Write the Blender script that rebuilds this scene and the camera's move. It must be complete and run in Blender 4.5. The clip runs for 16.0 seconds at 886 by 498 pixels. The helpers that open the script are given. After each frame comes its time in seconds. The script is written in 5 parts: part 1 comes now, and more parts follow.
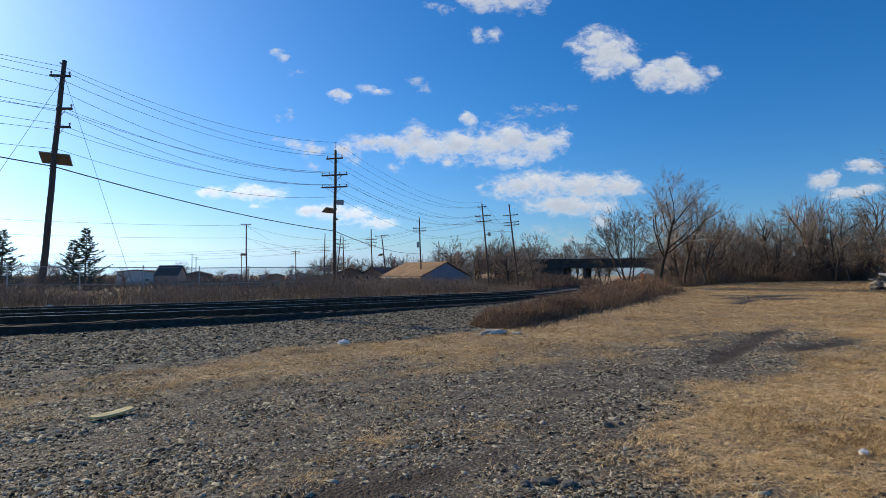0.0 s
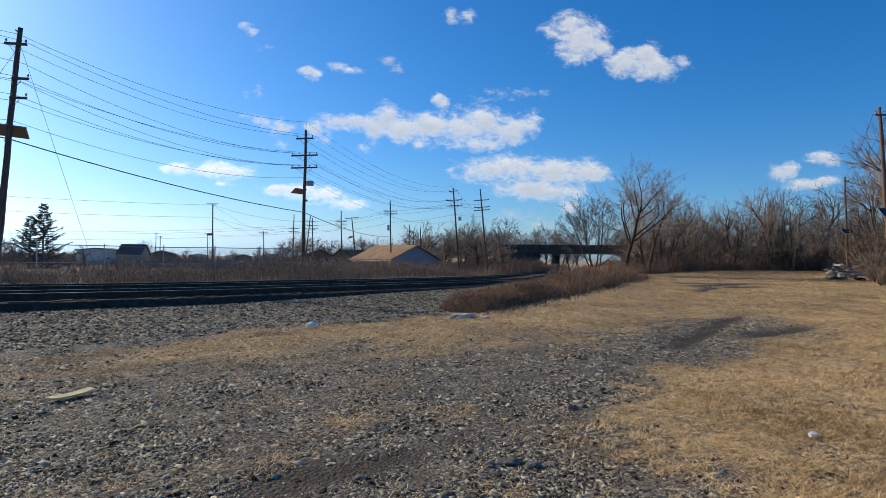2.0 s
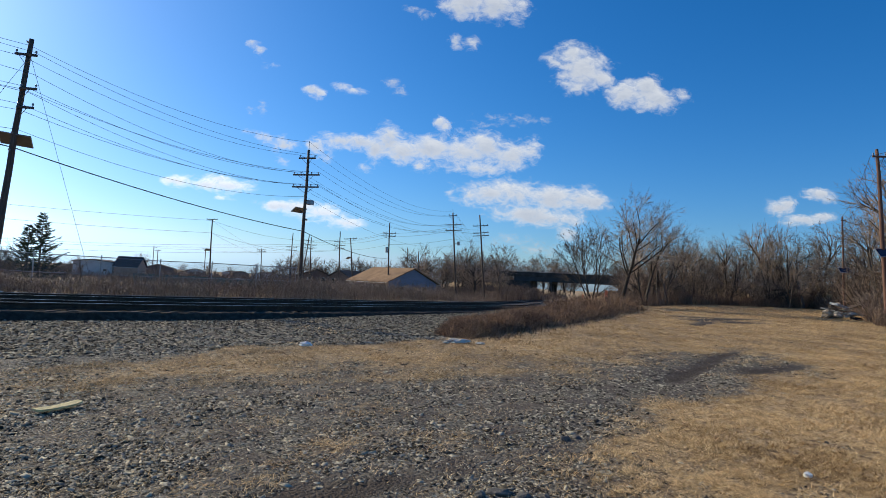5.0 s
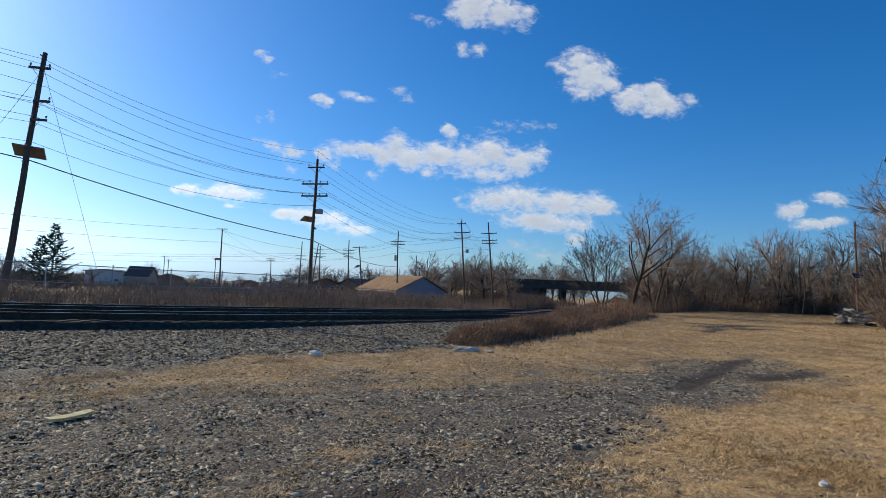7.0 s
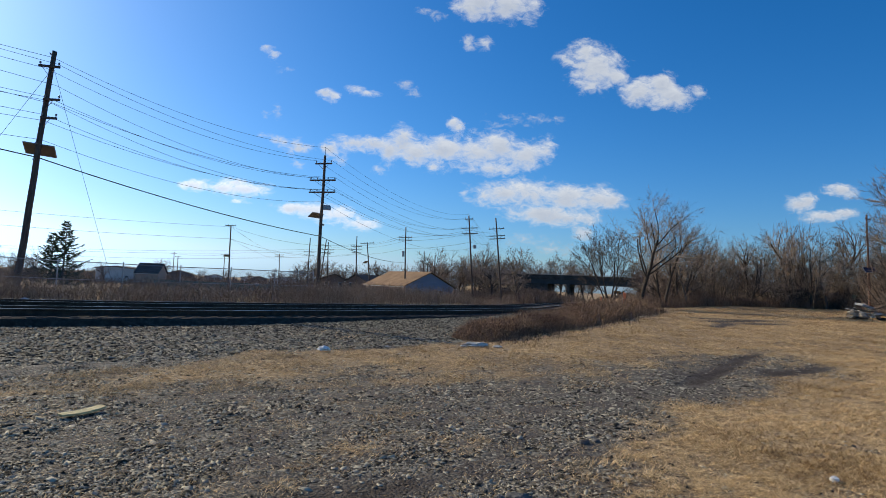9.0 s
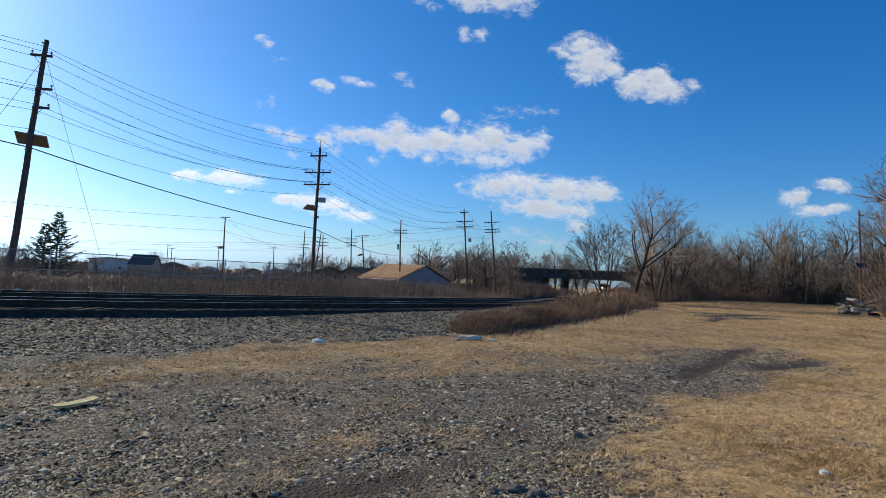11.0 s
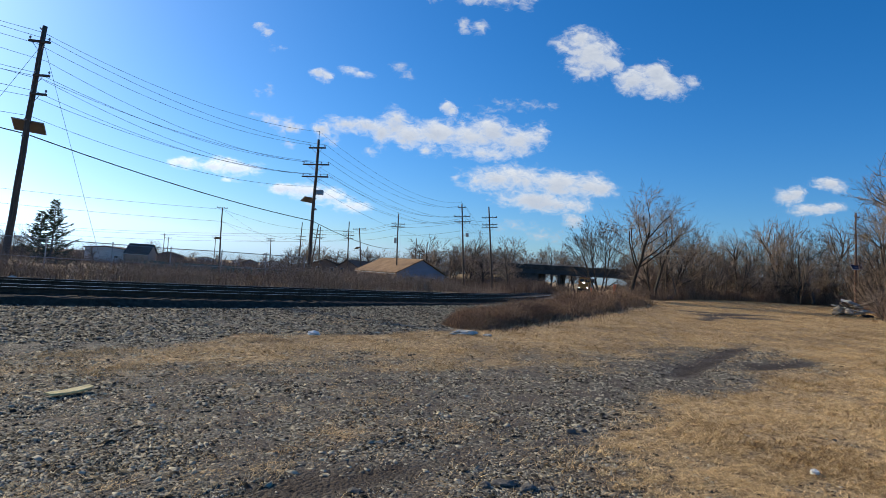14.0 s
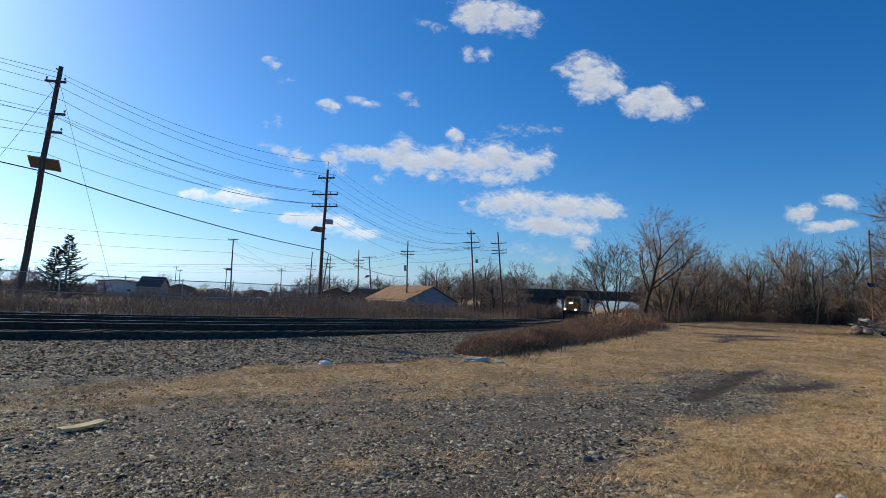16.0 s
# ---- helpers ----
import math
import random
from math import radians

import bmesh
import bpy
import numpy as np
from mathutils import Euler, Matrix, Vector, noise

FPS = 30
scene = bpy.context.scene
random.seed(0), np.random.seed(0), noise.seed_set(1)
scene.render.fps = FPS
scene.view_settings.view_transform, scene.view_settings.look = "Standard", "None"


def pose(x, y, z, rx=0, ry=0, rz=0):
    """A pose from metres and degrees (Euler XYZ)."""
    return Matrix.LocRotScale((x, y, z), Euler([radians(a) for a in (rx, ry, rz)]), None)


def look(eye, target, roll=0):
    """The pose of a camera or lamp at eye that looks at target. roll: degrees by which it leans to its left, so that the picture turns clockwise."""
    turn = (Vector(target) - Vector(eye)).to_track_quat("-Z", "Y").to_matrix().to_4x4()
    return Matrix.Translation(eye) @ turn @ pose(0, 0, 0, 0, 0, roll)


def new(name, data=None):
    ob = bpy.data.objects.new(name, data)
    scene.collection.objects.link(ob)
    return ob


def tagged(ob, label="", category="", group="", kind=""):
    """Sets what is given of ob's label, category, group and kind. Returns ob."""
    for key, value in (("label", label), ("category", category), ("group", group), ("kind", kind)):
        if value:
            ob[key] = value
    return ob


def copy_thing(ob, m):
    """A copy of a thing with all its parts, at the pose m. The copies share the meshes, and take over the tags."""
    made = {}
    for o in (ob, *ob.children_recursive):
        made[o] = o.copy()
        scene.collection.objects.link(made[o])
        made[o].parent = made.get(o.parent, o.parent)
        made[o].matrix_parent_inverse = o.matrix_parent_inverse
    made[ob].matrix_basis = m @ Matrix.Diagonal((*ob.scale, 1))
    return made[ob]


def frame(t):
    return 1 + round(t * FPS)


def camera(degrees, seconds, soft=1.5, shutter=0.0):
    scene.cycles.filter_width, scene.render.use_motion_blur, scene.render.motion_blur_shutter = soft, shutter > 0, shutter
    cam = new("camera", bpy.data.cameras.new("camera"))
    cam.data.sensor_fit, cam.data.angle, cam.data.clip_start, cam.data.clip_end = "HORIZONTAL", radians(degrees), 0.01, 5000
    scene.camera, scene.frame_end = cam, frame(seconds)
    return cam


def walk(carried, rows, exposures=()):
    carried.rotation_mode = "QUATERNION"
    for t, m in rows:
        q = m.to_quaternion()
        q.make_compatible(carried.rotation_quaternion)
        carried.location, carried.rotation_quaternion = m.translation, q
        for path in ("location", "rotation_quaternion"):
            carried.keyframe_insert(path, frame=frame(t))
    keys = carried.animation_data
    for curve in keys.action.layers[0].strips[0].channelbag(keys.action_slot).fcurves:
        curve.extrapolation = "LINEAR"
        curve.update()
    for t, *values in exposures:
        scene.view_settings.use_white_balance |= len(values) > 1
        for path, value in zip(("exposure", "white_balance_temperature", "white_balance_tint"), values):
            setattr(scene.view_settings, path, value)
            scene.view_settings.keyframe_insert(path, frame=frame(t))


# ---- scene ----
# camera: it stands on one spot and is turned by hand
cam = camera(74.823, 16.0, soft=0.75)
walk(cam, [
    (0.0, pose(0, 0, 1.6, 92.570, 0.000, -0.000)),
    (0.5, pose(0, 0, 1.6, 92.290, 0.082, 0.119)),
    (1.0, pose(0, 0, 1.6, 91.891, 0.149, -0.190)),
    (1.5, pose(0, 0, 1.6, 91.217, -0.080, -1.303)),
    (2.0, pose(0, 0, 1.6, 90.994, -0.943, -2.965)),
    (2.5, pose(0, 0, 1.6, 91.110, -2.620, -4.263)),
    (3.0, pose(0, 0, 1.6, 91.276, -3.833, -4.740)),
    (3.5, pose(0, 0, 1.6, 91.504, -4.083, -4.633)),
    (4.0, pose(0, 0, 1.6, 92.070, -3.687, -4.297)),
    (4.5, pose(0, 0, 1.6, 92.760, -3.188, -3.736)),
    (5.0, pose(0, 0, 1.6, 93.393, -3.079, -3.252)),
    (7.5, pose(0, 0, 1.6, 94.130, -2.666, -2.167)),
    (8.0, pose(0, 0, 1.6, 94.016, -2.616, -1.901)),
    (8.5, pose(0, 0, 1.6, 93.859, -2.658, -1.708)),
    (9.0, pose(0, 0, 1.6, 93.657, -2.579, -1.596)),
    (11.5, pose(0, 0, 1.6, 92.861, -3.063, -2.327)),
    (12.0, pose(0, 0, 1.6, 92.721, -3.356, -2.452)),
    (12.5, pose(0, 0, 1.6, 92.632, -3.604, -2.541)),
    (13.0, pose(0, 0, 1.6, 92.538, -3.779, -2.602)),
    (13.5, pose(0, 0, 1.6, 92.492, -3.887, -2.603)),
    (14.0, pose(0, 0, 1.6, 92.489, -3.887, -2.449)),
    (14.5, pose(0, 0, 1.6, 92.641, -3.831, -2.312)),
    (15.0, pose(0, 0, 1.6, 93.038, -3.652, -2.224)),
    (15.5, pose(0, 0, 1.6, 93.886, -3.226, -1.927)),
    (16.0, pose(0, 0, 1.6, 95.063, -2.731, -1.416)),
], [(0.0, 0.0), (1.5, 0.04), (3.5, 0.16), (5.0, 0.05), (9.0, 0.0), (12.5, 0.10), (14.5, 0.08), (16.0, -0.04)])

# ---- light ----
SUN_AZ, SUN_EL = -54.5, 26.3      # degrees right of +y, degrees up
world = bpy.data.worlds.new("sky")
scene.world = world
world.use_nodes = True
wn, wl = world.node_tree.nodes, world.node_tree.links
sky = wn.new("ShaderNodeTexSky")
sky.sky_type, sky.sun_disc = "NISHITA", False
sky.sun_elevation, sky.sun_rotation = radians(SUN_EL), radians(SUN_AZ)
sky.air_density, sky.dust_density, sky.ozone_density, sky.altitude = 1.0, 0.85, 4.2, 50
tone = wn.new("ShaderNodeHueSaturation")
tone.inputs["Saturation"].default_value = 1.19
tint = wn.new("ShaderNodeMix")
tint.data_type, tint.blend_type = "RGBA", "MULTIPLY"
tint.inputs[0].default_value, tint.inputs[7].default_value = 1.0, (0.75, 0.93, 1.14, 1)
wl.new(sky.outputs[0], tint.inputs[6])
wl.new(tint.outputs[2], tone.inputs["Color"])
split, join = wn.new("ShaderNodeSeparateColor"), wn.new("ShaderNodeCombineColor")
wl.new(tone.outputs[0], split.inputs[0])


def keep_blue(kind, share, channel):
    """Holds a channel above or below a share of the green one: clear winter air, no yellow at the skyline."""
    part_, bound = wn.new("ShaderNodeMath"), wn.new("ShaderNodeMath")
    part_.operation, bound.operation = "MULTIPLY", kind
    part_.inputs[1].default_value = share
    wl.new(split.outputs[1], part_.inputs[0])
    wl.new(split.outputs[channel], bound.inputs[0]), wl.new(part_.outputs[0], bound.inputs[1])
    wl.new(bound.outputs[0], join.inputs[channel])


keep_blue("MINIMUM", 0.72, 0), keep_blue("MAXIMUM", 1.22, 2)
wl.new(split.outputs[1], join.inputs[1])
wl.new(join.outputs[0], wn["Background"].inputs[0])
wn["Background"].inputs[1].default_value = 0.118
sun = new("sun", bpy.data.lights.new("sun", "SUN"))
sun.data.energy, sun.data.angle, sun.data.color = 5.0, radians(0.53), (1.0, 0.86, 0.62)
sd = Vector((math.sin(radians(SUN_AZ)) * math.cos(radians(SUN_EL)), math.cos(radians(SUN_AZ)) * math.cos(radians(SUN_EL)), math.sin(radians(SUN_EL))))
sun.matrix_world = look(sd * 100, (0, 0, 0))


# ---- materials ----
def mat(name, colors, rough=0.8, metal=0.0, scale=8.0, bump=0.0, bump_scale=60.0, island=0.0, stretch=(1, 1, 1), spread=(0.3, 0.7), objrand=0.0):
    """A surface with two or three colours mixed by coarse and fine noise, with relief."""
    m = bpy.data.materials.new(name)
    m.use_nodes = True
    n, l = m.node_tree.nodes, m.node_tree.links
    b = n["Principled BSDF"]
    b.inputs["Roughness"].default_value, b.inputs["Metallic"].default_value = rough, metal
    b.inputs["Specular IOR Level"].default_value = 0.2 if rough >= 0.69 else 0.5
    tc, mp = n.new("ShaderNodeTexCoord"), n.new("ShaderNodeMapping")
    mp.inputs["Scale"].default_value = stretch
    l.new(tc.outputs["Object"], mp.inputs[0])
    a, c = n.new("ShaderNodeTexNoise"), n.new("ShaderNodeTexNoise")
    a.inputs["Scale"].default_value, c.inputs["Scale"].default_value = scale, scale * 9
    a.inputs["Detail"].default_value = c.inputs["Detail"].default_value = 5
    l.new(mp.outputs[0], a.inputs[0]), l.new(mp.outputs[0], c.inputs[0])
    mix = n.new("ShaderNodeMath")
    mix.operation = "MULTIPLY_ADD"
    l.new(a.outputs[0], mix.inputs[0])
    mix.inputs[1].default_value = 0.6
    mul = n.new("ShaderNodeMath")
    mul.operation = "MULTIPLY"
    l.new(c.outputs[0], mul.inputs[0])
    mul.inputs[1].default_value = 0.4
    l.new(mul.outputs[0], mix.inputs[2])
    fac = mix.outputs[0]
    for amount, node, out in ((island, "ShaderNodeNewGeometry", "Random Per Island"), (objrand, "ShaderNodeObjectInfo", "Random")):
        if amount:
            g, s = n.new(node), n.new("ShaderNodeMath")
            s.operation = "MULTIPLY_ADD"
            l.new(g.outputs[out], s.inputs[0])
            s.inputs[1].default_value = amount
            off = n.new("ShaderNodeMath")
            off.operation = "SUBTRACT"
            l.new(fac, off.inputs[0])
            off.inputs[1].default_value = amount / 2
            l.new(off.outputs[0], s.inputs[2])
            fac = s.outputs[0]
    r = n.new("ShaderNodeValToRGB")
    e = r.color_ramp.elements
    e[0].position, e[1].position = spread
    e[0].color, e[1].color = (*colors[0], 1), (*colors[-1], 1)
    if len(colors) == 3:
        e.new((spread[0] + spread[1]) / 2).color = (*colors[1], 1)
    l.new(fac, r.inputs[0])
    l.new(r.outputs[0], b.inputs["Base Color"])
    if bump:
        t, bp = n.new("ShaderNodeTexNoise"), n.new("ShaderNodeBump")
        t.inputs["Scale"].default_value, t.inputs["Detail"].default_value = bump_scale, 4
        l.new(mp.outputs[0], t.inputs[0])
        bp.inputs["Strength"].default_value, bp.inputs["Distance"].default_value = bump, 0.02
        l.new(t.outputs[0], bp.inputs["Height"])
        l.new(bp.outputs[0], b.inputs["Normal"])
    return m


def glow(name, color, strength):
    m = bpy.data.materials.new(name)
    m.use_nodes = True
    b = m.node_tree.nodes["Principled BSDF"]
    b.inputs["Base Color"].default_value = (*color, 1)
    b.inputs["Emission Color"].default_value = (*color, 1)
    b.inputs["Emission Strength"].default_value = strength
    return m


POLE = mat("creosoted_wood", [(0.05, 0.038, 0.03), (0.11, 0.082, 0.064), (0.19, 0.15, 0.12)], 0.85, scale=3, stretch=(6, 6, 0.5), bump=0.6, bump_scale=20)
POLE_RED = mat("weathered_pole_wood", [(0.08, 0.042, 0.03), (0.155, 0.085, 0.062), (0.23, 0.145, 0.105)], 0.85, scale=3, stretch=(6, 6, 0.5), bump=0.6, bump_scale=20)
WIRE = mat("weathered_cable", [(0.02, 0.02, 0.022), (0.05, 0.05, 0.055)], 0.6)
GALV = mat("galvanised_steel", [(0.22, 0.23, 0.24), (0.40, 0.41, 0.42)], 0.45, 0.8, scale=20)
PORC = mat("porcelain", [(0.18, 0.16, 0.15), (0.32, 0.30, 0.28)], 0.3)
PANEL = mat("solar_cells", [(0.012, 0.015, 0.03), (0.03, 0.035, 0.06)], 0.15, scale=4)
PANELBACK = mat("panel_backsheet", [(0.09, 0.08, 0.072), (0.15, 0.135, 0.122)], 0.5, scale=4)
BARK = mat("grey_brown_bark", [(0.034, 0.028, 0.023), (0.075, 0.061, 0.05), (0.15, 0.125, 0.103)], 0.9, scale=2, stretch=(3, 3, 0.8), bump=0.8, bump_scale=14, objrand=0.25)
TWIG = mat("bare_twigs", [(0.10, 0.073, 0.054), (0.215, 0.157, 0.115), (0.39, 0.298, 0.22)], 0.9, scale=0.7, island=0.3, objrand=0.35)
NEEDLE = mat("dark_conifer_needles", [(0.012, 0.028, 0.014), (0.03, 0.055, 0.025), (0.05, 0.08, 0.035)], 0.7, scale=1.5, island=0.4)
WEED = mat("dead_weed_stems", [(0.11, 0.074, 0.054), (0.22, 0.158, 0.115), (0.40, 0.31, 0.225)], 0.9, scale=0.25, island=0.45)
STRAW = mat("dry_straw_grass", [(0.22, 0.13, 0.053), (0.58, 0.39, 0.18), (0.88, 0.645, 0.345)], 0.85, scale=0.6, island=0.5)
BUSHM = mat("russet_dead_brush", [(0.085, 0.052, 0.04), (0.24, 0.145, 0.092), (0.52, 0.335, 0.185)], 0.9, scale=0.35, island=0.45)
STONE = mat("crushed_grey_stone", [(0.026, 0.0225, 0.016), (0.15, 0.134, 0.098), (0.44, 0.395, 0.293)], 0.85, scale=6, bump=0.3, bump_scale=50, island=0.95)
BALLAST = mat("dark_grey_ballast_stone", [(0.02, 0.0182, 0.0135), (0.105, 0.096, 0.072), (0.30, 0.276, 0.21)], 0.85, scale=6, bump=0.3, bump_scale=50, island=0.95)
RAILSIDE = mat("rusted_rail_steel", [(0.035, 0.022, 0.016), (0.065, 0.042, 0.03), (0.11, 0.072, 0.05)], 0.9, 0.0, scale=5, bump=0.3)
RAILTOP = mat("polished_rail_head", [(0.36, 0.345, 0.325), (0.52, 0.50, 0.475)], 0.3, 1.0, scale=3, stretch=(1, 1, 1))
TIE = mat("creosoted_sleeper", [(0.04, 0.031, 0.025), (0.085, 0.066, 0.052), (0.14, 0.115, 0.095)], 0.9, scale=4, bump=0.5, objrand=0.3)
# Bed-edge grime, coloured darker to take in the shoulder's shade.
GRIME_SHADE = mat("dark_ballast_grime_and_shade", [(0.022, 0.016, 0.012), (0.05, 0.038, 0.029), (0.10, 0.08, 0.063)], 0.9, scale=7, bump=0.8, bump_scale=26)
CONC = mat("stained_concrete", [(0.035, 0.032, 0.027), (0.065, 0.06, 0.05), (0.12, 0.11, 0.095)], 0.85, scale=0.4, bump=0.3)
GIRDER = mat("dark_painted_girder", [(0.03, 0.035, 0.035), (0.06, 0.065, 0.065)], 0.6, 0.2, scale=0.6)
ROOF = mat("tan_shingle_roof", [(0.17, 0.10, 0.055), (0.25, 0.155, 0.085), (0.33, 0.215, 0.125)], 0.9, scale=0.6, bump=0.3)
DARKROOF = mat("dark_shingle_roof", [(0.06, 0.05, 0.045), (0.11, 0.092, 0.08)], 0.9, scale=0.8)
SIDING_BLUE = mat("blue_grey_siding", [(0.20, 0.225, 0.275), (0.28, 0.305, 0.35)], 0.7, scale=0.4, stretch=(1, 1, 6))
SIDING_PINK = mat("peach_stucco_wall", [(0.42, 0.29, 0.21), (0.55, 0.40, 0.30)], 0.8, scale=0.6)
SIDING_WHITE = mat("off_white_siding", [(0.50, 0.49, 0.46), (0.68, 0.67, 0.64)], 0.7, scale=0.5, stretch=(1, 1, 6))
SIDING_BROWN = mat("brown_brick_wall", [(0.15, 0.10, 0.075), (0.25, 0.17, 0.13)], 0.85, scale=0.8)
GLASSDK = mat("dark_window_glass", [(0.02, 0.025, 0.03), (0.04, 0.045, 0.05)], 0.08, scale=2)
TEAL = mat("teal_painted_boards", [(0.05, 0.13, 0.12), (0.09, 0.20, 0.18)], 0.7, scale=1)
ORANGE = mat("orange_plastic_marker", [(0.55, 0.13, 0.04), (0.75, 0.22, 0.08)], 0.5, scale=4)
BOARDW = mat("weathered_pale_board", [(0.42, 0.34, 0.16), (0.60, 0.50, 0.26), (0.72, 0.63, 0.38)], 0.8, scale=3, stretch=(1, 8, 4), bump=0.4)
PLASTIC = mat("white_plastic", [(0.66, 0.64, 0.59), (0.84, 0.82, 0.77)], 0.4, scale=10)
PAPER = mat("dirty_white_sheet", [(0.30, 0.275, 0.23), (0.48, 0.45, 0.39), (0.64, 0.61, 0.54)], 0.8, scale=4, bump=0.4)
LOCO_Y = mat("yellow_locomotive_paint", [(0.30, 0.125, 0.018), (0.42, 0.18, 0.026)], 0.45, scale=1)
LOCO_B = mat("dark_blue_locomotive_paint", [(0.015, 0.025, 0.05), (0.03, 0.045, 0.08)], 0.45, scale=1)
LOCO_K = mat("grimy_black_steel", [(0.012, 0.012, 0.012), (0.035, 0.032, 0.03)], 0.7, 0.2, scale=3)
LAMP = glow("lit_headlamp", (1.0, 0.93, 0.78), 22.0)
DEBRIS = mat("weathered_debris", [(0.26, 0.20, 0.14), (0.54, 0.46, 0.35), (0.80, 0.73, 0.60)], 0.85, scale=2, objrand=0.6, bump=0.3)
BRUSHD = mat("dark_leafless_brush", [(0.095, 0.064, 0.046), (0.19, 0.13, 0.093), (0.31, 0.22, 0.158)], 0.9, scale=0.4, island=0.4)
MOSSY = mat("dull_green_weeds", [(0.03, 0.032, 0.014), (0.08, 0.078, 0.032), (0.17, 0.15, 0.07)], 0.9, scale=6, island=0.5)
ROCK = mat("dull_grey_rock", [(0.06, 0.056, 0.05), (0.12, 0.112, 0.10), (0.21, 0.195, 0.17)], 0.85, scale=9, bump=0.5)
CAR_W = mat("white_car_paint", [(0.62, 0.64, 0.67), (0.74, 0.76, 0.78)], 0.25, scale=2)
CAR_D = mat("dark_car_paint", [(0.03, 0.035, 0.045), (0.06, 0.065, 0.075)], 0.25, scale=2)
TYRE = mat("tyre_rubber", [(0.012, 0.012, 0.012), (0.03, 0.03, 0.03)], 0.85)


# ---- mesh tools ----
class MB:
    """Collects vertices and faces of one mesh."""

    def __init__(self):
        self.v, self.f, self.m = [], [], []

    def tube(self, pts, radii, sides=5, slot=0, cap=True):
        base, n = len(self.v), len(pts)
        pts = [Vector(p) for p in pts]
        side = None
        for i, p in enumerate(pts):
            d = (pts[min(i + 1, n - 1)] - pts[max(i - 1, 0)]).normalized()
            if side is None:
                side = d.cross(Vector((0.31, 0.95, 0.05)) if abs(d.z) > 0.5 else Vector((0, 0, 1))).normalized()
            side = (side - d * side.dot(d)).normalized()
            up = d.cross(side)
            for k in range(sides):
                a = 2 * math.pi * k / sides
                self.v.append(p + (side * math.cos(a) + up * math.sin(a)) * radii[i])
        for i in range(n - 1):
            for k in range(sides):
                a, b = base + i * sides + k, base + i * sides + (k + 1) % sides
                self.f.append((a, b, b + sides, a + sides))
                self.m.append(slot)
        if cap and sides > 2:
            self.f.append(tuple(base + k for k in reversed(range(sides))))
            self.f.append(tuple(base + (n - 1) * sides + k for k in range(sides)))
            self.m += [slot, slot]
        return self

    def box(self, lo, hi, m=None, slot=0, chamfer=0.0):
        """A box, with its upright and top edges cut when chamfer is given."""
        (x0, y0, z0), (x1, y1, z1) = lo, hi
        c = chamfer
        rings = [(z0, 0), (z1 - c, 0), (z1, c)] if c else [(z0, 0), (z1, 0)]
        base, k = len(self.v), 8 if c else 4
        for z, s in rings:
            if c:
                ring = [(x0 + c, y0 + s), (x1 - c, y0 + s), (x1 - s, y0 + c), (x1 - s, y1 - c), (x1 - c, y1 - s), (x0 + c, y1 - s), (x0 + s, y1 - c), (x0 + s, y0 + c)]
            else:
                ring = [(x0, y0), (x1, y0), (x1, y1), (x0, y1)]
            for x, y in ring:
                p = Vector((x, y, z))
                self.v.append(m @ p if m else p)
        for i in range(len(rings) - 1):
            for j in range(k):
                a, b = base + i * k + j, base + i * k + (j + 1) % k
                self.f.append((a, b, b + k, a + k))
                self.m.append(slot)
        self.f.append(tuple(base + j for j in reversed(range(k))))
        self.f.append(tuple(base + (len(rings) - 1) * k + j for j in range(k)))
        self.m += [slot, slot]
        return self

    def prism(self, outline, depth, m, slot=0):
        """An outline in x, z pushed along y by depth."""
        base, k = len(self.v), len(outline)
        for y in (0, depth):
            for x, z in outline:
                self.v.append(m @ Vector((x, y, z)))
        for j in range(k):
            a, b = base + j, base + (j + 1) % k
            self.f.append((a, b, b + k, a + k))
            self.m.append(slot)
        self.f.append(tuple(base + j for j in reversed(range(k))))
        self.f.append(tuple(base + k + j for j in range(k)))
        self.m += [slot, slot]
        return self

    def mesh(self, name, smooth=False):
        me = bpy.data.meshes.new(name)
        me.from_pydata([tuple(v) for v in self.v], [], self.f)
        if any(self.m):
            me.polygons.foreach_set("material_index", self.m)
        if smooth:
            me.polygons.foreach_set("use_smooth", [True] * len(me.polygons))
        me.update()
        return me


def array_mesh(name, verts, faces):
    """A mesh from arrays of vertices and of faces with one number of corners."""
    me = bpy.data.meshes.new(name)
    k = faces.shape[1]
    me.vertices.add(len(verts))
    me.vertices.foreach_set("co", np.ascontiguousarray(verts, dtype=np.float32).ravel())
    me.loops.add(faces.size)
    me.loops.foreach_set("vertex_index", np.ascontiguousarray(faces, dtype=np.int32).ravel())
    me.polygons.add(len(faces))
    me.polygons.foreach_set("loop_start", np.arange(0, faces.size, k, dtype=np.int32))
    me.update(calc_edges=True)
    return me


def part(name, data, material, parent=None, label=""):
    """One mesh object, under a thing or a part where one is given."""
    me = data.mesh(name) if isinstance(data, MB) else data
    for m in material if isinstance(material, (list, tuple)) else [material]:
        me.materials.append(m)
    ob = new(name, me)
    if parent:
        ob.parent = parent
    if label:
        ob["label"] = label
    return ob


def empty(name, m, label, category, group="", kind=""):
    ob = tagged(new(name), label, category, group, kind)
    ob.matrix_world = m
    return ob


# ---- lie of the land ----
def smooth(a, b, x):
    t = np.clip((np.asarray(x, float) - a) / (b - a), 0, 1)
    return t * t * (3 - 2 * t)


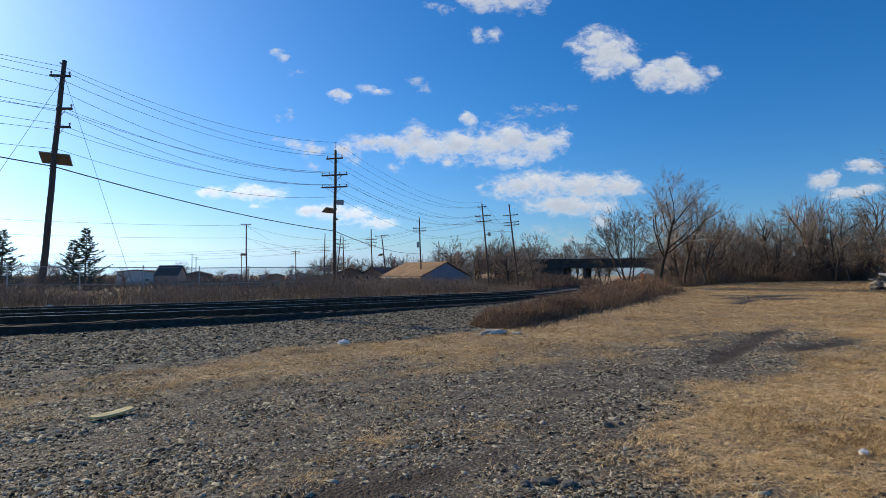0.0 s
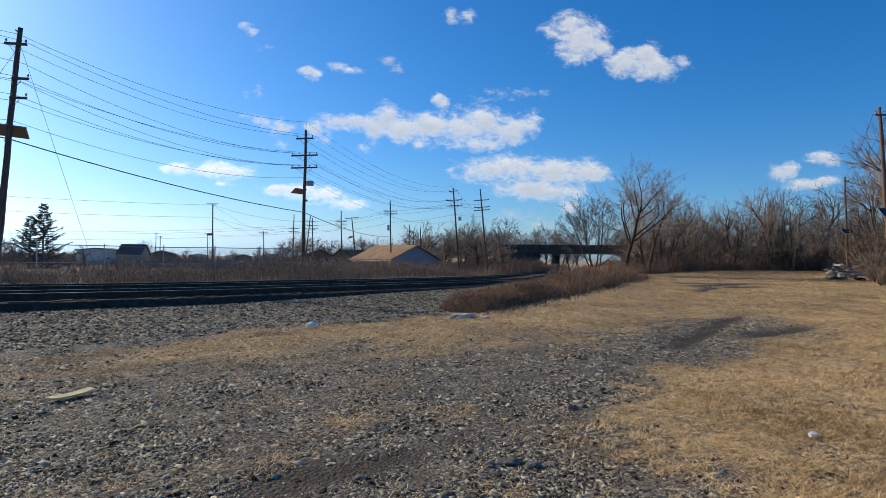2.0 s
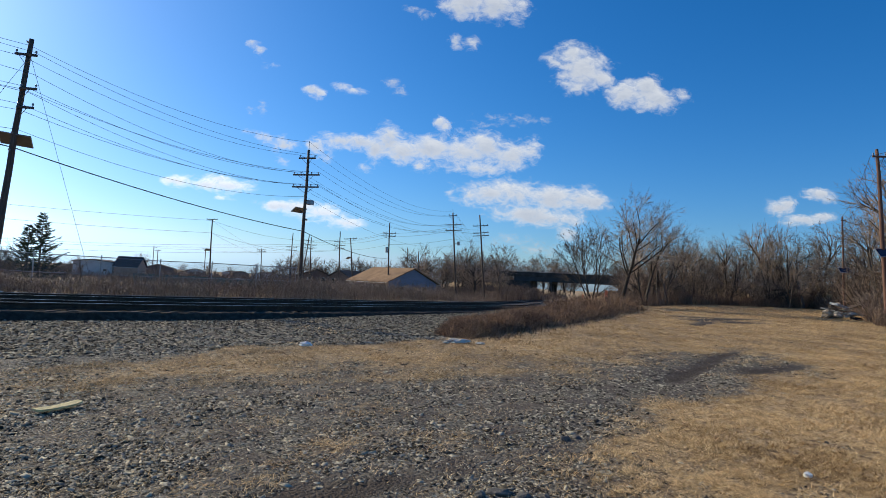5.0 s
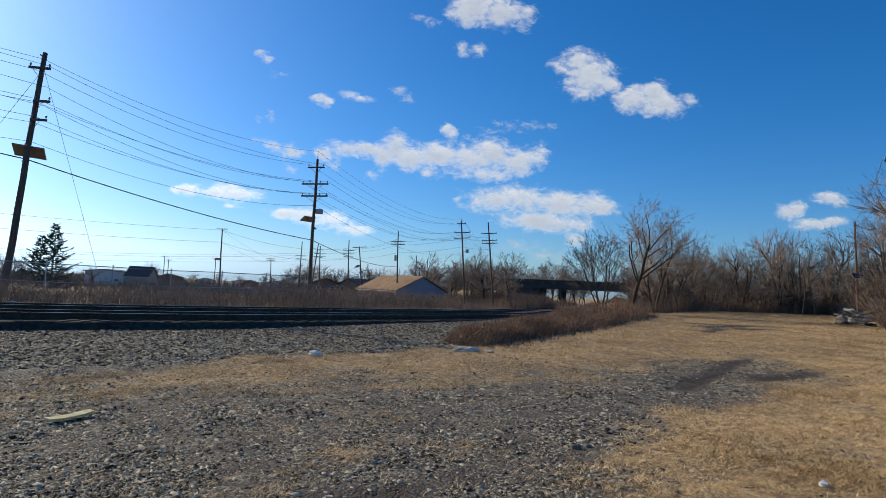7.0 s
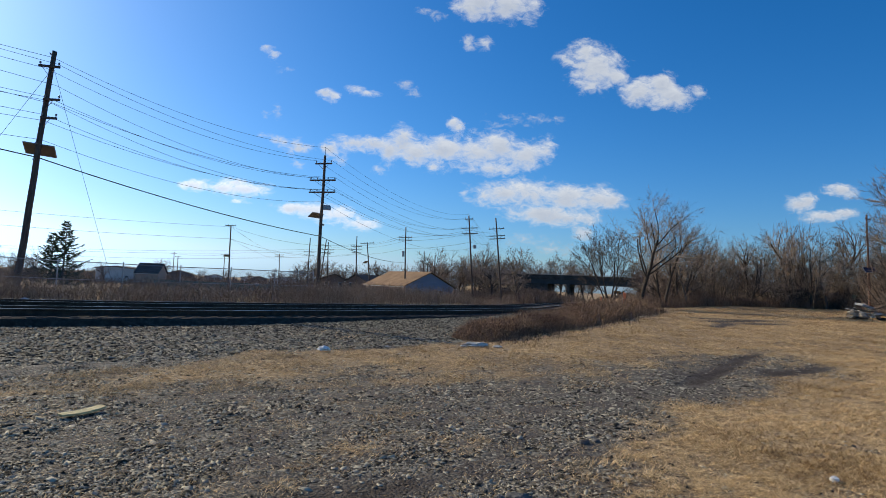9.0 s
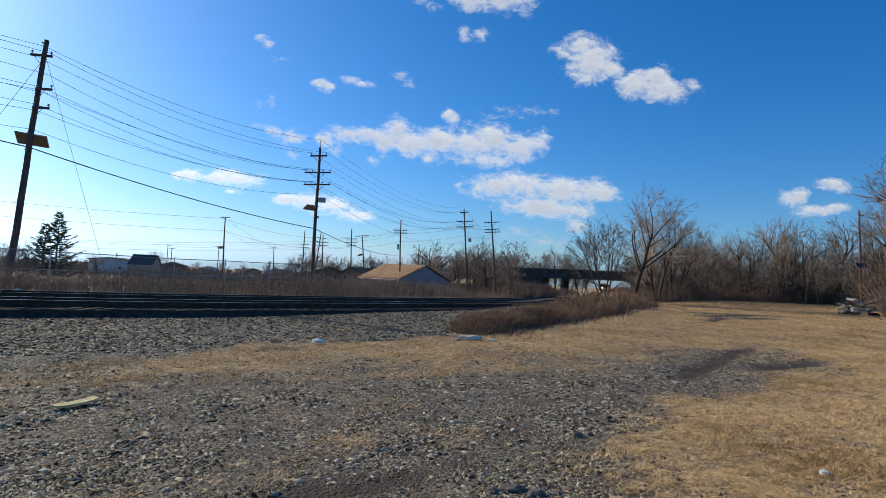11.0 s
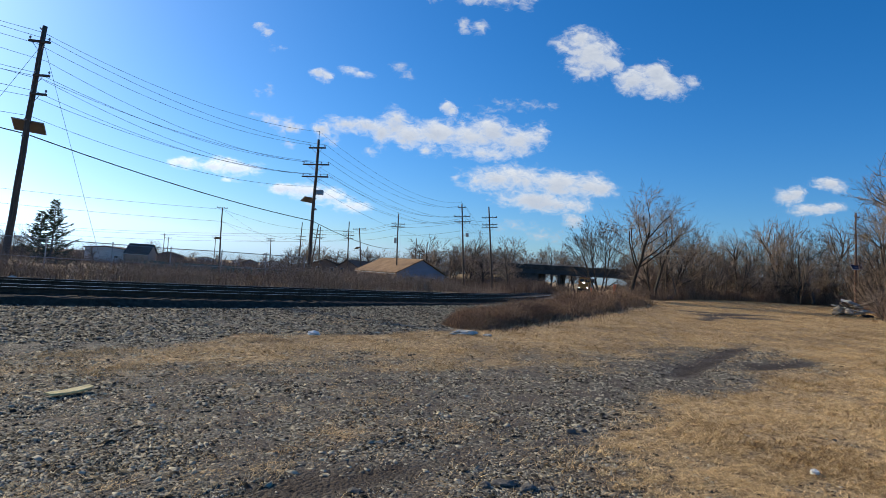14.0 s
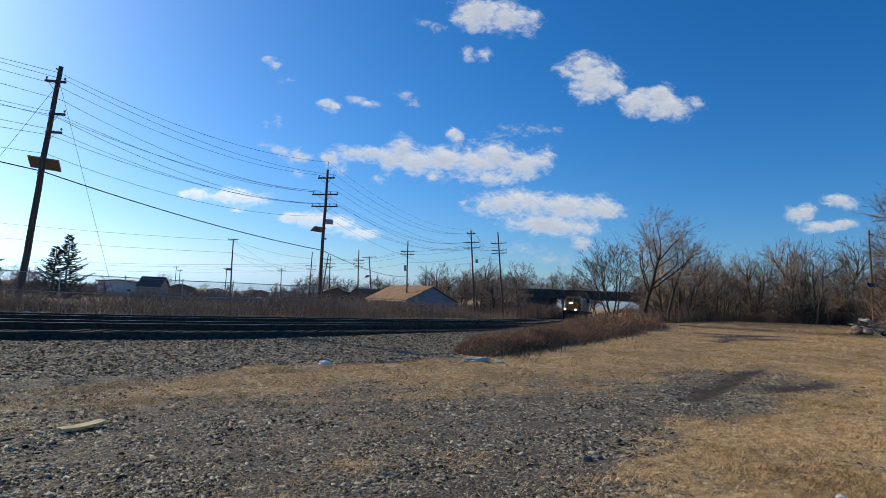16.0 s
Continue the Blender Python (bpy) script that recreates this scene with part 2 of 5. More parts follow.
def wobble(x, y, s, seed=0.0):
    """Soft waves in the plan, about -1 to 1, of about s metres."""
    x, y = np.asarray(x, float) / s, np.asarray(y, float) / s
    a = np.sin(1.7 * x + 1.3 * y + seed) + np.sin(-1.1 * x + 2.3 * y + 1.9 * seed + 1.0) + np.sin(2.9 * x - 0.7 * y + 0.6 * seed + 4.0)
    b = np.sin(4.1 * x + 3.3 * y + 2 * seed + a) + np.sin(-3.7 * x + 5.1 * y + 3 * seed - a)
    return (a / 3 + b / 4) / 1.25


# middle line of the near track: x, y, height of the rail heads
LINE = np.array([(-60, -19, 0.5), (-34, 0.4, 0.5), (-21, 9.3, 0.5), (-12.1, 15.7, 0.5), (-7.3, 19.2, 0.5), (-3.4, 23.0, 0.5), (2.2, 30.0, 0.45),
                 (8.4, 42, 0.3), (13.6, 60, 0.0), (19.6, 82, -0.4), (26.2, 108, -0.8), (41.8, 145, -1.25), (55.5, 181, -1.6), (78, 236, -1.9), (120, 330, -2.2), (210, 500, -2.6)])


SKEW = -26.0                       # how far the road bridge is turned from the x axis
COS_B, SIN_B = math.cos(radians(SKEW)), math.sin(radians(SKEW))


def spline(points, step=0.5):
    """Evenly spaced points on a smooth line through the given ones."""
    p = np.vstack([2 * points[0] - points[1], points, 2 * points[-1] - points[-2]])
    out = []
    for i in range(1, len(p) - 2):
        n = max(2, int(np.linalg.norm(p[i + 1] - p[i]) / 0.25))
        t = np.linspace(0, 1, n, endpoint=False)[:, None]
        a, b, c, d = p[i - 1], p[i], p[i + 1], p[i + 2]
        out.append(0.5 * (2 * b + (c - a) * t + (2 * a - 5 * b + 4 * c - d) * t**2 + (3 * b - a - 3 * c + d) * t**3))
    q = np.vstack(out + [points[-1:]])
    for _ in range(30):
        q[1:-1] = (q[:-2] + 2 * q[1:-1] + q[2:]) / 4
    s = np.concatenate([[0], np.cumsum(np.linalg.norm(np.diff(q[:, :2], axis=0), axis=1))])
    even = np.arange(0, s[-1], step)
    return np.stack([np.interp(even, s, q[:, k]) for k in range(3)], 1)


NEAR = spline(LINE)
TAN = np.gradient(NEAR[:, :2], axis=0)
TAN /= np.linalg.norm(TAN, axis=1)[:, None]
NORMAL = np.stack([-TAN[:, 1], TAN[:, 0]], 1)       # away from the camera's side


def off_track(x, y):
    """Signed distance from the near track's middle (positive beyond it) and the rails' height there."""
    x, y = np.atleast_1d(x).astype(float), np.atleast_1d(y).astype(float)
    d, z = np.empty(x.size), np.empty(x.size)
    for i in range(0, x.size, 4000):
        px, py = x.ravel()[i:i + 4000], y.ravel()[i:i + 4000]
        k = np.argmin((px[:, None] - NEAR[None, ::2, 0]) ** 2 + (py[:, None] - NEAR[None, ::2, 1]) ** 2, axis=1) * 2
        d[i:i + 4000] = (px - NEAR[k, 0]) * NORMAL[k, 0] + (py - NEAR[k, 1]) * NORMAL[k, 1]
        z[i:i + 4000] = NEAR[k, 2]
    return d.reshape(x.shape), z.reshape(x.shape)


def land(x, y):
    """Height of the ground."""
    x, y = np.atleast_1d(x).astype(float), np.atleast_1d(y).astype(float)
    d, zr = off_track(x, y)
    field = 0.0125 * np.clip(y - 10, 0, 80) + 0.03 * wobble(x, y, 5.0, 2.0) * smooth(4, 14, y)
    beyond = 0.2 - 1.5 * smooth(48, 75, y) + 0.08 * wobble(x, y, 6.0, 1.0)
    far = smooth(110, 220, np.hypot(x, y))
    side = smooth(-3.5, -8.5, d)
    ground_cam = field * (1 - far) + 0.2 * far
    bed = zr - 0.195
    # ballast shoulder towards the camera, level bed under two tracks, ditch beyond
    h = np.where(d < -1.55, np.minimum(bed, np.maximum(bed + (d + 1.55) * 0.42, ground_cam * 1.0)), bed)
    low = smooth(0.7 - 2.3 * smooth(30, 52, y), -0.9 - 10.0 * smooth(30, 62, y), d)
    h = h * (1 - low) + ground_cam * low
    out = smooth(5.6, 9.0, d)
    h = h * (1 - out) + beyond * out
    for xa, xb, xc, xd in ((-5, 25, 39, 31), (86, 95, 400, 390)):
        bx, by = 60 + (x - 60) * COS_B + (y - 196) * SIN_B, 196 - (x - 60) * SIN_B + (y - 196) * COS_B
        h = h + 5.9 * smooth(17, 5.5, np.abs(by - 196)) * smooth(xa, xb, bx) * smooth(xc, xd, bx)
    rut = 0.0
    for (x0, y0), (x1, y1), w, deep in RUTS_AND_STREAKS:
        ux, uy = x1 - x0, y1 - y0
        ll = math.hypot(ux, uy)
        ux, uy = ux / ll, uy / ll
        along, across = (x - x0) * ux + (y - y0) * uy, (y - y0) * ux - (x - x0) * uy
        rut = np.maximum(rut, deep * np.exp(-(across / w) ** 2) * smooth(-0.5, 1.0, along) * smooth(ll + 0.5, ll - 1.0, along))
    return h - rut


# tyre ruts, then from the fourth on shallow dark streaks in the far field: ends, half width, depth
RUTS_AND_STREAKS = [((4.7, 10.4), (10.4, 17.7), 0.28, 0.10), ((6.8, 11.9), (10.4, 14.4), 0.40, 0.08), ((-1.5, 3.6), (0.9, 5.6), 0.3, 0.03),
        ((15.4, 32.0), (22.6, 37.6), 0.85, 0.05), ((17.0, 31.4), (21.4, 33.6), 0.8, 0.05), ((16.2, 36.0), (24.0, 36.8), 0.9, 0.05), ((13.6, 27.0), (17.2, 32.4), 0.45, 0.04), ((19, 44), (29, 46), 0.7, 0.04)]


def rutted(x, y):
    r = np.zeros(np.shape(x))
    for (x0, y0), (x1, y1), w, deep in RUTS_AND_STREAKS:
        ux, uy = x1 - x0, y1 - y0
        ll = math.hypot(ux, uy)
        ux, uy = ux / ll, uy / ll
        along, across = (x - x0) * ux + (y - y0) * uy, (y - y0) * ux - (x - x0) * uy
        across = across + 0.15 * wobble(x, y, 0.8, 5.0)
        r = np.maximum(r, np.exp(-(across / w) ** 2) * smooth(-0.5, 1.2, along) * smooth(ll + 0.5, ll - 1.5, along))
    return r


def grassy(x, y):
    """How much dry grass covers the ground, 0 to 1."""
    x, y = np.asarray(x, float), np.asarray(y, float)
    d, _ = off_track(x, y)
    w = wobble(x, y, 1.6, 3.0) * 0.9 + wobble(x, y, 0.45, 7.0) * 0.5
    # to the right of the gravel lane
    edge = np.interp(y, [0, 4.2, 5.3, 7.1, 8.6, 12.9, 16, 30], [2.6, 2.5, 2.1, 3.1, 4.3, 9.2, 10.5, 12])
    soft = 1 + 1.6 * smooth(7, 14, y)
    right = smooth(-0.9 * soft, 0.7 * soft, x - edge + w * 0.9)
    # verge between lane and ballast, widening into the field
    lo = np.interp(x, [-6, -4, -3.4, -1.8, 0.2, 2.5, 6.3, 12], [8.0, 8.6, 9.6, 10.2, 10.8, 12.0, 14.6, 17])
    hi = np.interp(x, [-6, -4.2, -3.7, -1.1, 1.0, 3, 10], [8.0, 10.5, 12.6, 14.0, 16.0, 24, 40])
    verge = smooth(-2.6, 1.9, y - lo + w * 1.5) * smooth(0.5, -0.4, y - hi + w * 0.5)
    far = smooth(16, 22, y) * smooth(-5.5, -7.5, d)
    lane = (0.05 + 0.42 * smooth(0.15, 0.9, w)) * smooth(-4.5, -2.5, x) * smooth(3.2, 1.5, x)
    g = np.clip(np.maximum.reduce([right, verge * 0.9, far, lane]), 0, 1)
    g = np.where(d > 6.5, 1.0, g)
    bare = smooth(0.35, 0.8, wobble(x, y, 1.1, 12.0) * 0.7 + wobble(x, y, 0.3, 14.0) * 0.5)
    return g * (1 - 0.5 * bare) * (1 - 0.95 * np.clip(1.3 * rutted(x, y), 0, 1))


# ---- ground: one sheet to the horizon ----
def build_ground():
    n = 310
    u = np.linspace(-1, 1, n)
    k = 6.6
    gx = np.sinh(u * k) / np.sinh(k) * 3200
    gy = np.sinh(u * k) / np.sinh(k) * 3200 + 8.0
    X, Y = np.meshgrid(gx, gy)
    Z = land(X.ravel(), Y.ravel()).reshape(X.shape)
    Z = Z + 0.012 * wobble(X, Y, 0.35, 9.0) * smooth(40, 15, np.hypot(X, Y))
    idx = np.arange(n * n).reshape(n, n)
    faces = np.stack([idx[:-1, :-1], idx[:-1, 1:], idx[1:, 1:], idx[1:, :-1]], -1).reshape(-1, 4)
    me = array_mesh("ground", np.stack([X, Y, Z], -1).reshape(-1, 3), faces)
    me.polygons.foreach_set("use_smooth", np.ones(len(faces), bool))
    # The last mask darkens the track bed; under ballast it paints shadows between stones.
    for name, val in (("grass", grassy(X.ravel(), Y.ravel())), ("mud_and_streaks", rutted(X.ravel(), Y.ravel())), ("grime_and_shade", smooth(-3.6, -1.8, off_track(X.ravel(), Y.ravel())[0]) * smooth(6.8, 5.6, off_track(X.ravel(), Y.ravel())[0]) + 0.16 * smooth(-7.5, -6.0, off_track(X.ravel(), Y.ravel())[0]) * smooth(-1.7, -2.6, off_track(X.ravel(), Y.ravel())[0]) * (1 - grassy(X.ravel(), Y.ravel())))):
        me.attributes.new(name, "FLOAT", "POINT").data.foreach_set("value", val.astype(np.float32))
    return tagged(part("ground", me, ground_material()), "gravel lot with patches of dry tan grass and muddy ruts", "ground", kind="structure")


def ground_material():
    m = bpy.data.materials.new("gravel_and_dry_turf")
    m.use_nodes = True
    n, l = m.node_tree.nodes, m.node_tree.links
    b = n["Principled BSDF"]
    b.inputs["Roughness"].default_value = 0.9
    b.inputs["Specular IOR Level"].default_value = 0.25
    tc = n.new("ShaderNodeTexCoord")

    def tex(scale, detail=6, kind="ShaderNodeTexNoise"):
        t = n.new(kind)
        t.inputs["Scale"].default_value = scale
        if kind == "ShaderNodeTexNoise":
            t.inputs["Detail"].default_value = detail
        l.new(tc.outputs["Object"], t.inputs["Vector"])
        return t

    def ramp(fac, *stops):
        r = n.new("ShaderNodeValToRGB")
        e = r.color_ramp.elements
        e[0].position, e[0].color = stops[0][0], (*stops[0][1], 1)
        e[1].position, e[1].color = stops[-1][0], (*stops[-1][1], 1)
        for p, c in stops[1:-1]:
            e.new(p).color = (*c, 1)
        l.new(fac, r.inputs[0])
        return r.outputs[0]

    def mix(fac, a, c):
        x = n.new("ShaderNodeMix")
        x.data_type = "RGBA"
        l.new(fac, x.inputs[0]), l.new(a, x.inputs[6]), l.new(c, x.inputs[7])
        return x.outputs[2]

    def math_(op, a, c):
        x = n.new("ShaderNodeMath")
        x.operation = op
        for i, v in enumerate((a, c)):
            if isinstance(v, (int, float)):
                x.inputs[i].default_value = v
            else:
                l.new(v, x.inputs[i])
        return x.outputs[0]

    pebbles = tex(28, kind="ShaderNodeTexVoronoi")
    fine = tex(70)
    coarse = tex(0.9)
    mid = tex(6)
    stone = ramp(pebbles.outputs["Color"], (0.1, (0.03, 0.027, 0.021)), (0.5, (0.135, 0.119, 0.09)), (0.95, (0.32, 0.285, 0.22)))
    dirt = ramp(fine.outputs[0], (0.3, (0.045, 0.035, 0.028)), (0.7, (0.15, 0.117, 0.092)))
    gravel = mix(ramp(tex(2.2, 8).outputs[0], (0.40, (0, 0, 0)), (0.60, (0.8, 0.8, 0.8))), stone, dirt)
    blades = tex(34, 8)
    turf = ramp(blades.outputs[0], (0.38, (0.08, 0.048, 0.022)), (0.5, (0.37, 0.245, 0.118)), (0.60, (0.72, 0.53, 0.29)))
    turf2 = ramp(tex(9, 9).outputs[0], (0.38, (0.10, 0.062, 0.032)), (0.52, (0.43, 0.293, 0.146)), (0.64, (0.70, 0.51, 0.288)))
    field = tex(0.22, 7)
    turf = mix(ramp(coarse.outputs[0], (0.35, (0.3,) * 3), (0.65, (0.6,) * 3)), turf, turf2)
    turf = mix(ramp(field.outputs[0], (0.46, (0,) * 3), (0.66, (0.65,) * 3)), turf, dirt)
    at = n.new("ShaderNodeAttribute")
    at.attribute_name = "grass"
    edge = math_("ADD", at.outputs["Fac"], math_("MULTIPLY", math_("SUBTRACT", tex(11, 8).outputs[0], 0.5), 0.9))
    surf = mix(ramp(edge, (0.25, (0,) * 3), (0.75, (1,) * 3)), gravel, turf)
    mud_and_streaks = n.new("ShaderNodeAttribute")
    mud_and_streaks.attribute_name = "mud_and_streaks"
    mudc = ramp(fine.outputs[0], (0.3, (0.024, 0.017, 0.012)), (0.7, (0.075, 0.055, 0.04)))
    wet = math_("ADD", mud_and_streaks.outputs["Fac"], math_("MULTIPLY", math_("SUBTRACT", mid.outputs[0], 0.5), 0.8))
    surf = mix(ramp(wet, (0.25, (0,) * 3), (0.85, (0.95,) * 3)), surf, mudc)
    # Grime colour that also holds painted shade of the shoulder and stone gaps.
    grime_and_shade = n.new("ShaderNodeAttribute")
    grime_and_shade.attribute_name = "grime_and_shade"
    shaded_grime = ramp(pebbles.outputs["Color"], (0.2, (0.02, 0.015, 0.011)), (0.9, (0.07, 0.055, 0.042)))
    surf = mix(ramp(math_("ADD", grime_and_shade.outputs["Fac"], math_("MULTIPLY", math_("SUBTRACT", mid.outputs[0], 0.5), 0.5)), (0.3, (0,) * 3), (0.6, (1,) * 3)), surf, shaded_grime)
    l.new(surf, b.inputs["Base Color"])
    bp = n.new("ShaderNodeBump")
    bp.inputs["Strength"].default_value, bp.inputs["Distance"].default_value = 1.0, 0.03
    l.new(math_("ADD", math_("MULTIPLY", pebbles.outputs["Distance"], -0.7), math_("ADD", math_("MULTIPLY", fine.outputs[0], 0.5), math_("MULTIPLY", blades.outputs[0], 0.8))), bp.inputs["Height"])
    l.new(bp.outputs[0], b.inputs["Normal"])
    return m


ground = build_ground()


# ---- railway ----
def rail_profile():
    """Foot, web and head of a rail, x across, z from the foot to the head's top."""
    return [(-0.076, 0), (0.076, 0), (0.076, 0.012), (0.012, 0.03), (0.012, 0.135), (0.036, 0.145), (0.038, 0.172), (0.03, 0.182),
            (-0.03, 0.182), (-0.038, 0.172), (-0.036, 0.145), (-0.012, 0.135), (-0.012, 0.03), (-0.076, 0.012)]


def build_track(offset, label):
    track = tagged(new("railway_track"), label, "railway track", "railway tracks", "structure")
    centre = np.column_stack([NEAR[:, :2] + NORMAL * offset, NEAR[:, 2]])
    prof = rail_profile()
    k = len(prof)
    for s in (-0.755, 0.755):
        v, f, mi = [], [], []
        steps = list(range(0, 300, 2)) + list(range(300, len(centre), 8))
        for row, i in enumerate(steps):
            c = centre[i, :2] + NORMAL[i] * s
            for px, pz in prof:
                v.append((c[0] + NORMAL[i, 0] * px, c[1] + NORMAL[i, 1] * px, centre[i, 2] - 0.182 + pz))
            if row:
                for j in range(k):
                    a, b = (row - 1) * k + j, (row - 1) * k + (j + 1) % k
                    f.append((a, b, b + k, a + k))
                    mi.append(1 if j in (7,) else 0)
        me = bpy.data.meshes.new("rail")
        me.from_pydata(v, [], f)
        me.polygons.foreach_set("material_index", mi)
        part("rail", me, [RAILSIDE, RAILTOP], track, "rust-brown steel rail with a worn bright head")
    tie = MB().box((-1.3, -0.115, -0.17), (1.3, 0.115, 0), chamfer=0.012).mesh("sleeper")
    tie.materials.append(TIE)
    made = 0
    for i in range(40, len(centre)):
        if made >= 190:
            break
        o = new("sleeper", tie)
        o.parent = track
        a = math.atan2(NORMAL[i, 1], NORMAL[i, 0]) + random.uniform(-0.015, 0.015)
        o.matrix_local = Matrix.Translation((centre[i, 0], centre[i, 1], centre[i, 2] - 0.186)) @ Matrix.Rotation(a, 4, "Z")
        made += 1
    rest = MB()
    for i in range(40 + made, len(centre)):
        a = math.atan2(NORMAL[i, 1], NORMAL[i, 0])
        rest.box((-1.3, -0.115, -0.17), (1.3, 0.115, 0), Matrix.Translation((centre[i, 0], centre[i, 1], centre[i, 2] - 0.186)) @ Matrix.Rotation(a, 4, "Z"))
    tagged(part("far_sleepers", rest, TIE, track), kind="stuff")
    return track


build_track(0.0, "near railway track with rusty rails on dark sleepers")
build_track(4.1, "far railway track with rusty rails on dark sleepers")


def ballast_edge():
    """The ballast bed's steep grimy lot-side edge, with shoulder shade put into its colour."""
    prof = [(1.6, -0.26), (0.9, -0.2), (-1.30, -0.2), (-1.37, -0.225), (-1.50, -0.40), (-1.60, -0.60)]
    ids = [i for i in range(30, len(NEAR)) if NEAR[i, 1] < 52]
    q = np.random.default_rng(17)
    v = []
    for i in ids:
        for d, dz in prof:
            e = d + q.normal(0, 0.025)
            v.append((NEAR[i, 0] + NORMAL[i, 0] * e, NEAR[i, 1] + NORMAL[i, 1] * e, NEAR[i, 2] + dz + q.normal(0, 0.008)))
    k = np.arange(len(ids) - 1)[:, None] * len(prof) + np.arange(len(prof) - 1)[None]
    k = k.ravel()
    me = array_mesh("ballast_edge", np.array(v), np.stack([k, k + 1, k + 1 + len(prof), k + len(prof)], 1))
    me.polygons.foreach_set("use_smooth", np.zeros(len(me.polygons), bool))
    tagged(part("ballast_edge", me, GRIME_SHADE), "grimy edge of the ballast bed below the rails, darkened with painted shade", "ballast", kind="structure")


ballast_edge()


def ground_z(x, y):
    return float(land(np.array([x]), np.array([y]))[0])


# ---- clouds: thin far veils, drifting up and to the west ----
def cloud_material():
    """White vapour, thick where the sheet's own density is high, torn by noise at its rim, greyer in the thick lower part."""
    m = bpy.data.materials.new("cumulus")
    m.use_nodes = True
    n, l = m.node_tree.nodes, m.node_tree.links
    n.remove(n["Principled BSDF"])
    out = n["Material Output"]
    tc, info = n.new("ShaderNodeTexCoord"), n.new("ShaderNodeObjectInfo")

    def op(kind, a, c=0.0, d=0.0):
        x = n.new("ShaderNodeMath")
        x.operation = kind
        for i, v in enumerate((a, c, d)):
            if isinstance(v, (int, float)):
                x.inputs[i].default_value = v
            else:
                l.new(v, x.inputs[i])
        return x.outputs[0]

    def attr(name):
        a = n.new("ShaderNodeAttribute")
        a.attribute_name = name
        return a.outputs["Fac"]

    def rise(value, lo, hi):
        r = n.new("ShaderNodeMapRange")
        r.interpolation_type = "SMOOTHSTEP"
        r.inputs["From Min"].default_value, r.inputs["From Max"].default_value = lo, hi
        l.new(value, r.inputs[0])
        return r.outputs[0]

    shift = n.new("ShaderNodeVectorMath")
    shift.operation = "ADD"
    comb = n.new("ShaderNodeCombineXYZ")
    l.new(op("MULTIPLY", info.outputs["Random"], 9000.0), comb.inputs[1])
    l.new(tc.outputs["Object"], shift.inputs[0]), l.new(comb.outputs[0], shift.inputs[1])
    turn = n.new("ShaderNodeMapping")
    turn.inputs["Rotation"].default_value, turn.inputs["Scale"].default_value = (0, 0.6, 0), (0.75, 1.0, 1.25)
    l.new(shift.outputs[0], turn.inputs[0])

    def fbm(scale, detail, rough, warp=0.0):
        t = n.new("ShaderNodeTexNoise")
        t.inputs["Scale"].default_value, t.inputs["Detail"].default_value, t.inputs["Roughness"].default_value = scale, detail, rough
        t.inputs["Distortion"].default_value = warp
        l.new(turn.outputs[0], t.inputs["Vector"])
        return t.outputs[0]

    big, small = fbm(0.010, 4, 0.5, 0.3), fbm(0.030, 9, 0.62, 0.5)
    field, lift = attr("thick"), attr("lift")
    dens = op("ADD", field, op("ADD", op("MULTIPLY", op("SUBTRACT", big, 0.5), 1.5), op("MULTIPLY", op("SUBTRACT", small, 0.5), 1.5)))
    alpha = op("MULTIPLY", op("MULTIPLY", rise(dens, -0.05, 0.98), 0.95), rise(field, -0.75, -0.25))
    core = rise(dens, 0.25, 1.1)
    grey = op("MULTIPLY", core, op("SUBTRACT", 1.05, lift))
    shade = op("ADD", op("SUBTRACT", 0.95, op("MULTIPLY", grey, 0.85)), op("MULTIPLY", op("SUBTRACT", small, 0.5), 0.9))
    ramp = n.new("ShaderNodeValToRGB")
    e = ramp.color_ramp.elements
    e[0].position, e[0].color = 0.1, (0.40, 0.46, 0.57, 1)
    e[1].position, e[1].color = 0.95, (0.72, 0.755, 0.80, 1)
    l.new(shade, ramp.inputs[0])
    em, tr, mx = n.new("ShaderNodeEmission"), n.new("ShaderNodeBsdfTransparent"), n.new("ShaderNodeMixShader")
    l.new(ramp.outputs[0], em.inputs[0])
    l.new(info.outputs["Alpha"], em.inputs[1])
    l.new(alpha, mx.inputs[0]), l.new(tr.outputs[0], mx.inputs[1]), l.new(em.outputs[0], mx.inputs[2])
    l.new(mx.outputs[0], out.inputs[0])
    return m


CLOUDM = cloud_material()
CLOUDS = []


